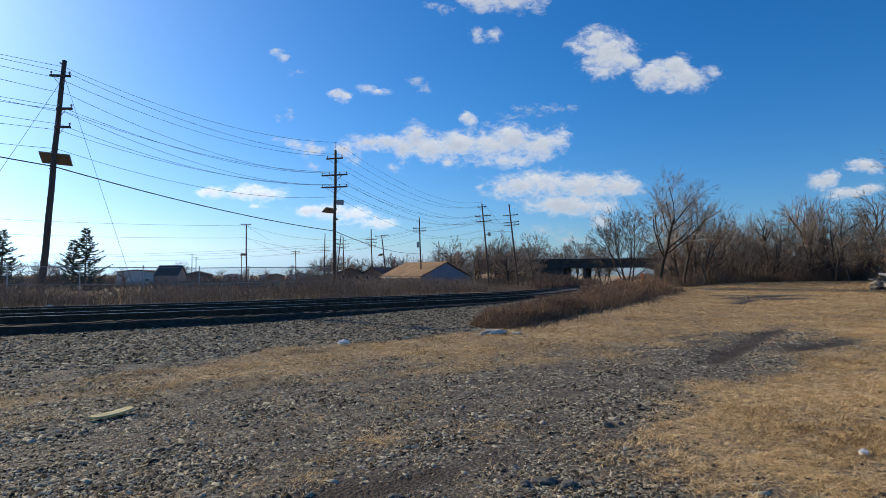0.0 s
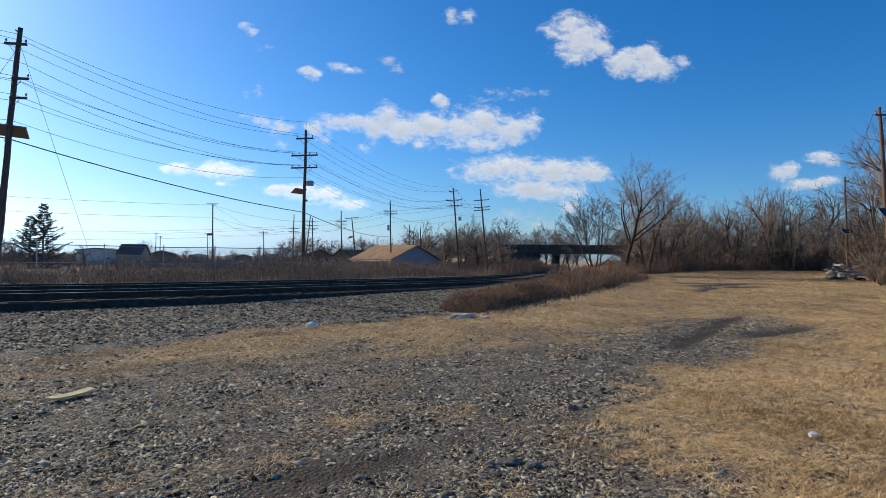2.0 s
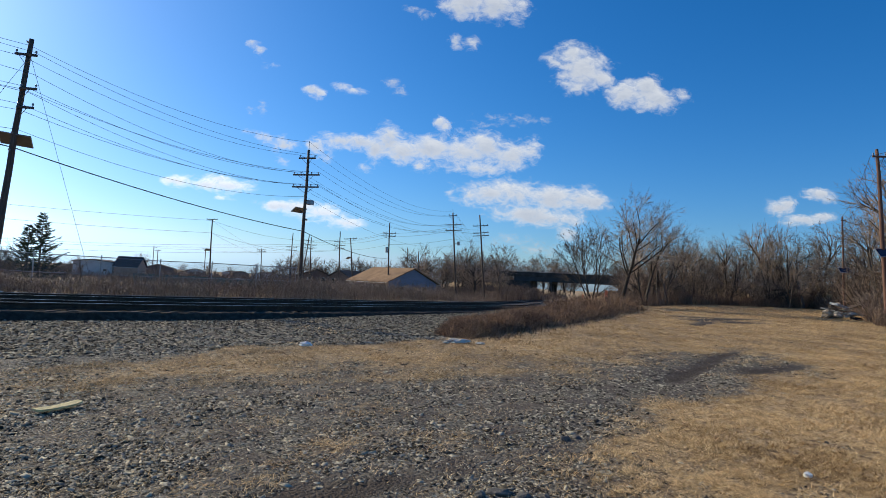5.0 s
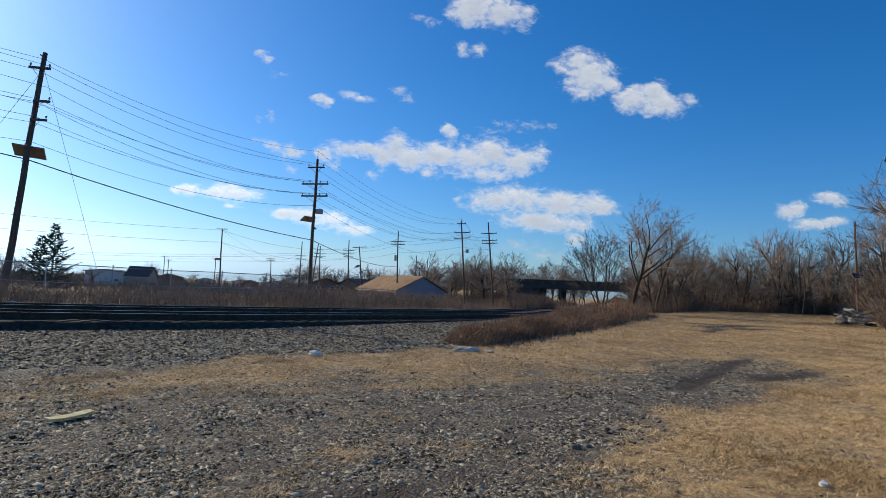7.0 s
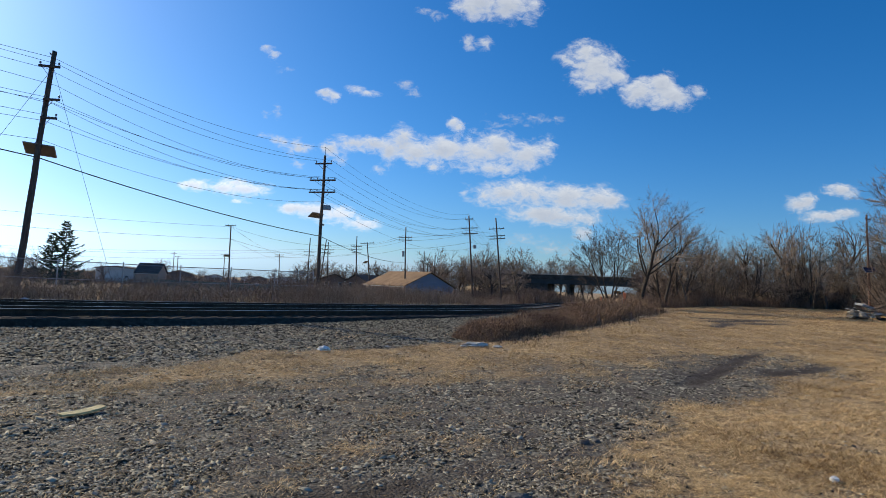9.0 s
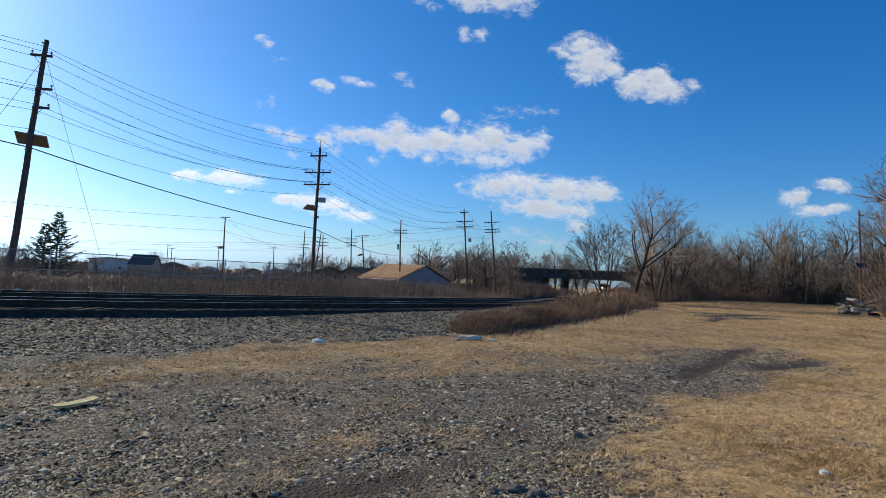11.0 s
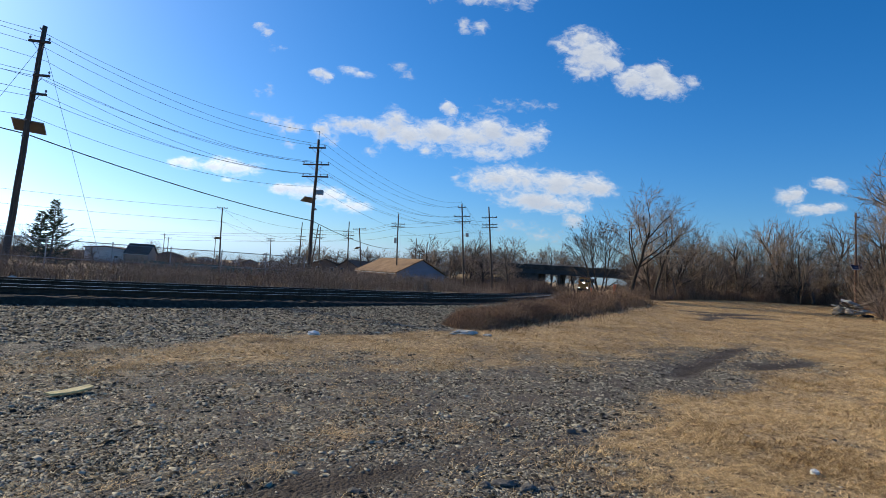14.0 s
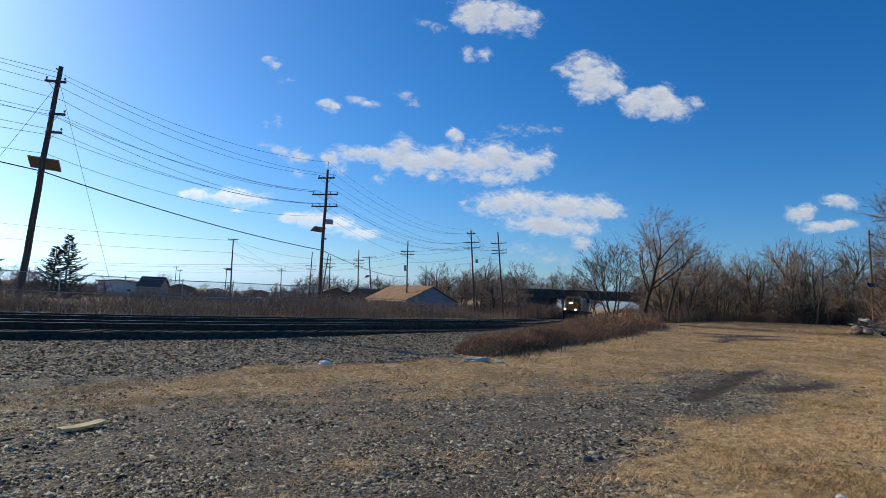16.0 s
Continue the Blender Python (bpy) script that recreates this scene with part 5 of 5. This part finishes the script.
# ---- chain-link fence beyond the tracks ----
def chain_fence(points, height=1.85):
    fence = tagged(new("chain_link_fence"), "grey chain-link fence standing in dead weeds", "fence")
    line = spline(np.array([(*p, 0.0) for p in points]), 3.0)
    zs = land(line[:, 0], line[:, 1])
    pts = [Vector((x, y, z)) for (x, y, _), z in zip(line, zs)]
    for p in pts:
        post = part("post", MB().tube([p - Vector((0, 0, 0.3)), p + Vector((0, 0, height + 0.05))], [0.03, 0.03], 6), GALV, fence)
        part("cap", MB().tube([p + Vector((0, 0, height + 0.05)), p + Vector((0, 0, height + 0.09)), p + Vector((0, 0, height + 0.12))], [0.036, 0.034, 0.01], 6), GALV, post)
    for z in (height, height * 0.5):
        part("rail", MB().tube([p + Vector((0, 0, z)) for p in pts], [0.022] * len(pts), 5), GALV, fence)
    v, f = [], []
    for a, b in zip(pts[:-1], pts[1:]):
        d = (b - a)
        ln = d.length
        d.normalize()
        step = 0.10
        for sgn in (1, -1):
            k = -height if sgn > 0 else 0.0
            u = k
            while u < ln + (0 if sgn > 0 else height):
                u0, u1 = (max(u, 0), min(u + height, ln)) if sgn > 0 else (max(u - height, 0), min(u, ln))
                if u1 > u0 + 0.02:
                    z0, z1 = ((u0 - u), (u1 - u)) if sgn > 0 else ((u - u0), (u - u1))
                    p, q = a + d * u0 + Vector((0, 0, z0 + 0.03)), a + d * u1 + Vector((0, 0, z1 + 0.03))
                    w = Vector((0.0022, 0, 0.0022 * -sgn))
                    i = len(v)
                    v += [p - w, p + w, q + w, q - w]
                    f.append((i, i + 1, i + 2, i + 3))
                u += step
    me = bpy.data.meshes.new("mesh_wire")
    me.from_pydata([tuple(p) for p in v], [], f)
    tagged(part("mesh_wire", me, GALV, fence), kind="stuff")


chain_fence([(-42, 11), (-30, 20.7), (-21.4, 28), (-13.1, 35), (-7.6, 40.5)])


# ---- buildings ----
def house(x, y, width, length, eave, ridge, turn, wall, roof, label, gable=None, windows=(), z=None):
    """A gabled house: its front gable stands at the place, the ridge runs back along local y."""
    z = ground_z(x, y) if z is None else z
    m = Matrix.Translation((x, y, z)) @ Matrix.Rotation(radians(turn), 4, "Z")
    h = empty("house", m, label, "house", "houses across the tracks")
    w, t = width / 2, 0.18
    part("wall", MB().box((-w, 0, -0.4), (-w + t, length, eave)), wall, h)
    part("wall", MB().box((w - t, 0, -0.4), (w, length, eave)), wall, h)
    for y0 in (0.0, length - t):
        part("gable_wall", MB().prism([(-w + t, -0.4), (w - t, -0.4), (w - t, eave), (0, ridge - 0.12), (-w + t, eave)], t, Matrix.Translation((0, y0, 0))), gable or wall, h)
    for s in (-1, 1):
        o = 0.45
        slope = (ridge - eave) / w
        part("roof", MB().prism([(s * (w + o), eave - slope * o), (0, ridge), (0, ridge + 0.16), (s * (w + o), eave - slope * o + 0.16)][::s], length + 0.7, Matrix.Translation((0, -0.35, 0))), roof, h)
        part("fascia", MB().box((s * (w + o) - 0.05, -0.3, eave - slope * o - 0.1), (s * (w + o) + 0.05, length + 0.3, eave - slope * o + 0.02)), SIDING_WHITE, h)
    for (wx, wz, ww, wh) in windows:
        win = part("window", MB().box((wx - ww / 2, -0.05, wz), (wx + ww / 2, -0.01, wz + wh)), SIDING_WHITE, h)
        part("pane", MB().box((wx - ww / 2 + 0.08, -0.07, wz + 0.08), (wx + ww / 2 - 0.08, -0.052, wz + wh - 0.08)), GLASSDK, win)
    return h


house(0.6, 104, 11.0, 13.0, 2.75, 5.25, 37, SIDING_PINK, ROOF, "low house with a tan shingle roof and blue-grey gable", SIDING_BLUE, [(-2.5, 1.0, 1.2, 1.1), (2.5, 1.0, 1.2, 1.1)])
house(-27.5, 172, 8, 10, 3.4, 5.0, 15, SIDING_BROWN, DARKROOF, "brown house with a dark roof behind bare trees", None, [(-2, 1.2, 1.2, 1.5), (2, 1.2, 1.2, 1.5)])
house(-20.5, 168, 8, 10, 3.2, 5.0, -35, SIDING_BROWN, DARKROOF, "dark-roofed house behind bare trees", None, [(-2, 1.2, 1.2, 1.5)])
house(-68.5, 152, 5.0, 5.6, 3.1, 5.3, 90, SIDING_PINK, DARKROOF, "boxy pale brown building with a steep dark roof")
house(-79.6, 150, 9.4, 8, 3.7, 4.2, 2, SIDING_WHITE, DARKROOF, "long low pale shed with a dark roof", SIDING_WHITE, [(-3, 1.4, 1.0, 0.6), (3, 1.4, 1.0, 0.6)])
house(-117, 322, 9, 8, 2.4, 3.6, 10, SIDING_WHITE, DARKROOF, "distant pale house with a dark roof", None, [(-2, 1, 1.2, 1.2), (2, 1, 1.2, 1.2)])
house(-101, 335, 12, 8, 2.5, 3.5, -12, SIDING_WHITE, DARKROOF, "distant pale house with a dark roof")
house(-86, 300, 8, 9, 2.4, 3.6, 20, SIDING_BROWN, DARKROOF, "distant brown house with a dark roof")
house(-75, 305, 14, 8, 2.5, 3.7, 5, SIDING_WHITE, ROOF, "distant pale house with a brown roof", None, [(-2, 1, 1.2, 1.0), (2, 1, 1.2, 1.0)])
house(-58, 290, 12, 8, 2.4, 3.7, -8, SIDING_BROWN, DARKROOF, "distant brown house with a dark roof")
house(-140, 330, 14, 9, 3.2, 5.0, 12, SIDING_BROWN, DARKROOF, "distant brown house with a dark roof")
site_fence = empty("site_fence", Matrix.Translation((-58, 125, ground_z(-58, 125))), "long low teal board fence", "fence", "")
for i in range(16):
    rise = ground_z(-58 + i * 2.0, 125) - ground_z(-58, 125)
    part("panel", MB().box((i * 2.0, 0, rise - 0.2), (i * 2.0 + 1.96, 0.08, rise + 1.55)), TEAL, site_fence)


def car(x, y, turn, paint, label):
    m = Matrix.Translation((x, y, ground_z(x, y))) @ Matrix.Rotation(radians(turn), 4, "Z")
    c = empty("car", m, label, "car", "parked cars")
    part("body", MB().prism([(-2.2, 0.3), (2.2, 0.3), (2.25, 0.7), (1.3, 0.9), (0.6, 1.42), (-1.0, 1.45), (-1.9, 0.95), (-2.25, 0.85)], 1.75, Matrix.Translation((0, -0.875, 0))), paint, c)
    for s in (-0.885, 0.865):
        part("window", MB().prism([(1.1, 0.92), (0.55, 1.34), (-0.95, 1.36), (-1.6, 0.95)], 0.02, Matrix.Translation((0, s, 0))), GLASSDK, c)
        for wx in (-1.4, 1.4):
            part("wheel", MB().tube([(wx, s - 0.09, 0.32), (wx, s + 0.11, 0.32)], [0.32, 0.32], 14), TYRE, c)


car(-40.8, 142, 8, CAR_W, "parked white car in the far lot"), car(-44.5, 140, -10, CAR_D, "parked dark car in the far lot"), car(-37.5, 144, 5, CAR_D, "parked dark car in the far lot")


# ---- road bridge over the railway ----
def bridge():
    b = tagged(new("road_bridge"), "dark steel and concrete road bridge over the tracks", "bridge")
    b.matrix_world = Matrix.Translation((60, 196, 0)) @ Matrix.Rotation(radians(SKEW), 4, "Z") @ Matrix.Translation((-60, -196, 0))
    y0, y1, x0, x1 = 191.0, 201.0, 10.0, 112.0
    part("deck", MB().box((x0, y0, 5.55), (x1, y1, 6.1)), CONC, b, "concrete deck slab")
    for i in range(5):
        y = y0 + 0.5 + i * 2.2
        part("girder", MB().box((36, y - 0.2, 4.1), (90, y + 0.2, 4.2)).box((36, y - 0.02, 4.2), (90, y + 0.02, 5.4)).box((36, y - 0.2, 5.4), (90, y + 0.2, 5.55)), GIRDER, b, "dark painted steel girder")
    for y in (y0, y1 - 0.3):
        part("parapet", MB().box((x0, y, 6.1), (x1, y + 0.3, 7.0)).box((x0, y - 0.05, 7.0), (x1, y + 0.35, 7.12)), CONC, b)
        part("railing", MB().tube([(x0, y + 0.15, 7.5), (x1, y + 0.15, 7.5)], [0.04, 0.04], 5), GALV, b)
        for i in range(34):
            x = x0 + 1 + i * 3.0
            part("post", MB().tube([(x, y + 0.15, 7.1), (x, y + 0.15, 7.5)], [0.035, 0.035], 5), GALV, b)
    for xa, xb in ((31.0, 42.0), (84.0, 96.0)):
        part("abutment", MB().box((xa, y0 - 0.4, -2.6), (xb, y1 + 0.4, 4.08)), CONC, b)
    for x in (49.0, 72.0):
        part("pier_cap", MB().box((x - 0.5, y0, 3.3), (x + 0.5, y1, 4.08)), CONC, b)
        for i in range(4):
            y = y0 + 1 + i * 2.7
            part("column", MB().tube([(x, y, -2.8), (x, y, 3.3)], [0.42, 0.42], 12), CONC, b)


bridge()


# ---- small things on the lot ----
def plank_mesh(length, width, thick, curl=0.0, taper=0.0):
    mb, n = MB(), 8
    for i in range(n + 1):
        t = i / n
        x, z = (t - 0.5) * length, curl * (2 * t - 1) ** 2
        w = width / 2 * (1 - taper * abs(2 * t - 1) ** 6)
        mb.v += [Vector((x, -w, z)), Vector((x, w, z)), Vector((x, w, z + thick)), Vector((x, -w, z + thick))]
        if i:
            a = 4 * (i - 1)
            for j in range(4):
                mb.f.append((a + j, a + (j + 1) % 4, a + 4 + (j + 1) % 4, a + 4 + j))
                mb.m.append(0)
    mb.f += [(3, 2, 1, 0), (4 * n, 4 * n + 1, 4 * n + 2, 4 * n + 3)]
    mb.m += [0, 0]
    return mb


def crumple(size, seed, flat=0.5, detail=3):
    """A crumpled lump: a ball pushed in and out."""
    bm = bmesh.new()
    bmesh.ops.create_icosphere(bm, subdivisions=detail, radius=1)
    for v in bm.verts:
        q = v.co * 1.7 + Vector((seed * 7.1, seed * 3.3, 0))
        v.co *= 1 + 0.42 * noise.noise(q) + 0.22 * noise.noise(q * 3.1)
        v.co = Vector((v.co.x * size[0], v.co.y * size[1], max(v.co.z, -flat) * size[2]))
    me = bpy.data.meshes.new("lump")
    bm.to_mesh(me)
    bm.free()
    return me


board = tagged(part("board", plank_mesh(0.48, 0.13, 0.02, 0.015, 0.25), BOARDW), "pale yellowish weathered strip of board lying on gravel", "board")
board.matrix_world = pose(-3.72, 6.58, ground_z(-3.72, 6.58) + 0.03, 2, -2, 62)
bag = tagged(part("plastic_bag", crumple((0.13, 0.08, 0.06), 1, 0.5), PLASTIC), "crumpled white plastic bag on the dry grass", "litter")
bag.location = (-2.22, 13.05, ground_z(-2.22, 13.05) + 0.06)
sheet = tagged(part("torn_sheet", crumple((0.32, 0.18, 0.07), 2, 0.4), PAPER), "torn dirty white sheet lying at the grass edge", "litter")
sheet.matrix_world = pose(1.35, 15.3, ground_z(1.35, 15.3) + 0.04, 0, 0, 10)
for i, (x, y, s) in enumerate([(1.0, 15.0, 0.09), (1.9, 15.1, 0.12), (2.9, 19.4, 0.12), (3.2, 19.6, 0.09), (-0.9, 14.3, 0.06)]):
    o = tagged(part("paper_scrap", crumple((s, s * 0.7, s * 0.35), 5 + i, 0.4, 2), PAPER), "small crumpled scrap of white paper in the grass", "litter", "paper scraps")
    o.location = (x, y, ground_z(x, y) + 0.03)
cup = tagged(part("crushed_cup", crumple((0.045, 0.035, 0.03), 11, 0.6, 2), PLASTIC), "crushed white cup on dry grass", "litter")
cup.location = (3.74, 5.22, ground_z(3.74, 5.22) + 0.025)
for i, (x, y, sx, sy, sz) in enumerate([(0.78, 4.55, 0.10, 0.06, 0.028), (0.95, 4.48, 0.08, 0.05, 0.028), (0.62, 4.5, 0.06, 0.045, 0.025), (1.12, 4.5, 0.05, 0.04, 0.02), (-0.35, 4.3, 0.05, 0.04, 0.02), (1.75, 6.2, 0.06, 0.05, 0.035), (1.9, 6.3, 0.05, 0.05, 0.03)]):
    o = tagged(part("rock", crumple((sx, sy, sz), 20 + i, 0.5, 2), ROCK), "flat broken grey rock half sunk in the gravel", "rock", "broken rocks")
    o.matrix_world = pose(x, y, ground_z(x, y) + sz * 0.3, 0, 0, 40 * i)
for i in range(16):
    k = 46 + i * 5
    x, y = NEAR[k] [:2] + NORMAL[k] * (6.0 + 0.35 * math.sin(i * 2.3))
    o = tagged(part("pale_rock", crumple((0.22 + 0.1 * (i % 3), 0.16, 0.10 + 0.04 * (i % 2)), 40 + i, 0.5, 2), PAPER), "pale broken lump beside the far track", "rock", "pale lumps")
    o.matrix_world = pose(x, y, ground_z(x, y) + 0.05, 0, 0, 50 * i)


def marker_post(x, y, h, w, material, label):
    z = ground_z(x, y)
    p = empty("marker_post", Matrix.Translation((x, y, z)), label, "marker post", "marker posts")
    part("stake", MB().box((-w / 2, -0.02, -0.2), (w / 2, 0.02, h), chamfer=0.008), material, p)
    part("cap", MB().box((-w / 2 - 0.01, -0.03, h), (w / 2 + 0.01, 0.03, h + 0.04), chamfer=0.01), material, p)


marker_post(15.3, 44.5, 1.25, 0.22, ORANGE, "orange plastic marker post in the brush")
marker_post(12.0, 39.6, 0.95, 0.12, ORANGE, "short orange marker stake in the brush")
marker_post(29.9, 70, 1.4, 0.12, POLE, "dark wooden stake at the field edge")
marker_post(33.6, 72, 1.2, 0.12, POLE, "dark wooden stake at the field edge")


def debris_pile(x, y):
    r = random.Random(5)
    z = ground_z(x, y)
    p = empty("debris_pile", Matrix.Translation((x, y, z)) @ Matrix.Scale(0.86, 4), "heap of dumped boards, slabs and rubbish on dry grass", "debris pile")
    for i in range(15):
        o = part("plank", plank_mesh(r.uniform(0.9, 2.4), r.uniform(0.1, 0.4), r.uniform(0.03, 0.09), r.uniform(0, 0.02)), DEBRIS, p)
        o.matrix_local = pose(r.uniform(-1.1, 1.1), r.uniform(-0.7, 0.7), 0.2 + 0.07 * i, r.uniform(-22, 22), r.uniform(-20, 20), r.uniform(0, 180))
    for i in range(9):
        s = r.uniform(0.25, 0.5)
        o = part("rubble", crumple((s, s * r.uniform(0.6, 1), s * r.uniform(0.4, 0.8)), 60 + i, 0.6, 2), DEBRIS, p)
        a = r.uniform(0, 6.28)
        o.matrix_local = pose(1.2 * math.cos(a), 0.8 * math.sin(a), 0.15 + 0.05 * i, 0, 0, r.uniform(0, 180))
    o = part("mattress", MB().box((-0.95, -0.45, 0), (0.95, 0.45, 0.2), chamfer=0.05), PAPER, p, "stained pale mattress")
    o.matrix_local = pose(0.1, 0, 1.1, 8, 12, 14)
    for tx, ty in ((1.25, -0.75), (0.75, -0.95)):
        rim = MB()
        pts = [(0.27 * math.cos(a * math.pi / 8), 0.27 * math.sin(a * math.pi / 8), 0.1) for a in range(17)]
        rim.tube(pts, [0.09] * 17, 7, cap=False)
        o = part("tyre", rim, TYRE, p, "old black tyre")
        o.matrix_local = pose(tx, ty, 0.02, 12, 0, 0)
    o = part("panel", MB().box((-0.55, -0.02, 0), (0.55, 0.02, 0.5)), PAPER, p, "white broken panel")
    o.matrix_local = pose(-1.75, -0.6, 0.05, 55, 0, 35)


debris_pile(35.1, 45.6)
box = empty("storage_container", Matrix.Translation((66.5, 83, ground_z(66.5, 83) - 0.3)), "pale green storage container among the trees", "container")
part("shell", MB().box((-3, 0, 0.1), (3, 2.4, 2.4), chamfer=0.04), TEAL, box)
for i in range(14):
    part("rib", MB().box((-2.9 + i * 0.42, -0.05, 0.2), (-2.72 + i * 0.42, 0.0, 2.3)), TEAL, box)


# ---- locomotive ----
def locomotive():
    """Nose at the origin, hood along -y, rails at z = 0."""
    lo = tagged(new("locomotive"), "orange-yellow freight locomotive with lit headlights", "locomotive")
    part("frame", MB().box((-1.5, -22.0, 1.15), (1.5, -0.9, 1.65)), LOCO_K, lo, "black underframe and walkway")
    part("pilot", MB().prism([(-1.45, 0.12), (1.45, 0.12), (1.5, 1.6), (-1.5, 1.6)], 0.12, Matrix.Translation((0, -1.0, 0))).prism([(-1.3, 0.1), (1.3, 0.1), (0.9, 0.75), (-0.9, 0.75)], 0.25, Matrix.Translation((0, -0.88, 0))), LOCO_K, lo, "black snowplough pilot")
    nose = MB()
    nose.prism([(-1.05, 1.65), (1.05, 1.65), (1.05, 2.9), (0.75, 3.3), (-0.75, 3.3), (-1.05, 2.9)], 2.3, Matrix.Translation((0, -3.8, 0)))
    part("nose", nose, LOCO_Y, lo, "yellow chamfered nose")
    cab = part("cab", MB().prism([(-1.52, 1.65), (1.52, 1.65), (1.52, 3.9), (1.1, 4.55), (-1.1, 4.55), (-1.52, 3.9)], 2.4, Matrix.Translation((0, -6.2, 0))), LOCO_Y, lo, "yellow crew cab")
    for s in (-1, 1):
        part("windscreen", MB().prism([(s * 0.12, 3.4), (s * 1.3, 3.4), (s * 1.25, 3.98), (s * 0.12, 4.1)][::s], 0.03, Matrix.Translation((0, -3.79, 0))), GLASSDK, cab)
        part("side_window", MB().box((s * 1.53 - 0.015, -5.7, 3.2), (s * 1.53 + 0.015, -4.5, 3.85)), GLASSDK, cab)
    part("cab_roof", MB().prism([(-1.15, 4.53), (1.15, 4.53), (0.9, 4.72), (-0.9, 4.72)], 2.6, Matrix.Translation((0, -6.3, 0))), LOCO_B, lo)
    part("long_hood", MB().prism([(-0.95, 1.65), (0.95, 1.65), (0.95, 4.1), (0.6, 4.45), (-0.6, 4.45), (-0.95, 4.1)], 14.4, Matrix.Translation((0, -20.6, 0))), LOCO_B, lo, "dark blue engine hood")
    part("radiator", MB().prism([(-1.5, 3.5), (1.5, 3.5), (1.5, 4.5), (-1.5, 4.5)], 3.4, Matrix.Translation((0, -20.4, 0))), LOCO_B, lo)
    part("fuel_tank", MB().box((-1.35, -14.2, 0.3), (1.35, -8.6, 1.15), chamfer=0.2), LOCO_K, lo)
    hl = part("headlight_box", MB().box((-0.3, -1.56, 2.98), (0.3, -1.4, 3.32), chamfer=0.05), LOCO_K, lo)
    for s in (-0.14, 0.14):
        part("headlight", MB().tube([(s, -1.4, 3.16), (s, -1.36, 3.16)], [0.12, 0.12], 12), LAMP, hl, "lit white headlight")
    for s in (-0.95, 0.95):
        d = part("ditch_light", MB().tube([(s, -1.0, 1.85), (s, -0.8, 1.85)], [0.15, 0.15], 12), LOCO_K, lo)
        part("lens", MB().tube([(s, -0.8, 1.85), (s, -0.77, 1.85)], [0.11, 0.11], 12), LAMP, d, "lit ditch light")
    for s in (-1.42, 1.42):
        part("handrail", MB().tube([(s, -1.0, 1.6), (s, -1.0, 2.7), (s, -6.2, 2.75)], [0.022] * 3, 5).tube([(s, -6.3, 2.7), (s, -21.8, 2.7)], [0.022] * 2, 5), GALV, lo)
        for y in range(-21, -6, 2):
            part("stanchion", MB().tube([(s, y, 1.6), (s, y, 2.7)], [0.02, 0.02], 5), GALV, lo)
    for c in (-4.6, -17.8):
        for s in (-1.08, 1.08):
            part("truck_frame", MB().box((s - 0.1, c - 2.3, 0.45), (s + 0.1, c + 2.3, 0.85), chamfer=0.04), LOCO_K, lo)
        for y in (-1.85, 0.0, 1.85):
            part("wheelset", MB().tube([(-0.85, 0, 0), (-0.72, 0, 0), (-0.72, 0, 0), (-0.70, 0, 0), (-0.68, 0, 0), (-0.68, 0, 0), (0.68, 0, 0), (0.68, 0, 0), (0.70, 0, 0), (0.72, 0, 0), (0.85, 0, 0)],
                 [0.5, 0.5, 0.54, 0.54, 0.54, 0.1, 0.1, 0.54, 0.54, 0.54, 0.5], 16), LOCO_K, lo).location = (0, c + y, 0.5)
    return lo


loco = locomotive()
TRAVEL = np.concatenate([[0], np.cumsum(np.linalg.norm(np.diff(NEAR[:, :2], axis=0), axis=1))])


def loco_pose(t):
    """Nose and tail ride the near track, coming on at 19 m/s."""
    s = np.interp(109.5, NEAR[:, 1], TRAVEL) + 19.2 * (16.0 - t)
    nose, tail = (np.array([np.interp(s + e, TRAVEL, NEAR[:, k]) for k in range(3)]) for e in (0, 18))
    d = Vector(nose - tail)
    q = Matrix.Rotation(math.atan2(d.y, d.x) - math.pi / 2, 4, "Z")
    return Matrix.Translation(nose) @ q @ Matrix.Rotation(math.atan2(d.z, d.xy.length), 4, "X")


# ---- what moves ----
def motions():
    for c in CLOUDS:
        p = c.location.copy()
        drift = Vector((-0.00075, 0, 0.00118)) * p.y
        walk(c, [(t, Matrix.Translation(p + drift * t)) for t in (0.0, 8.0, 16.0)])
    walk(loco, [(t * 0.5, loco_pose(t * 0.5)) for t in range(33)])


motions()
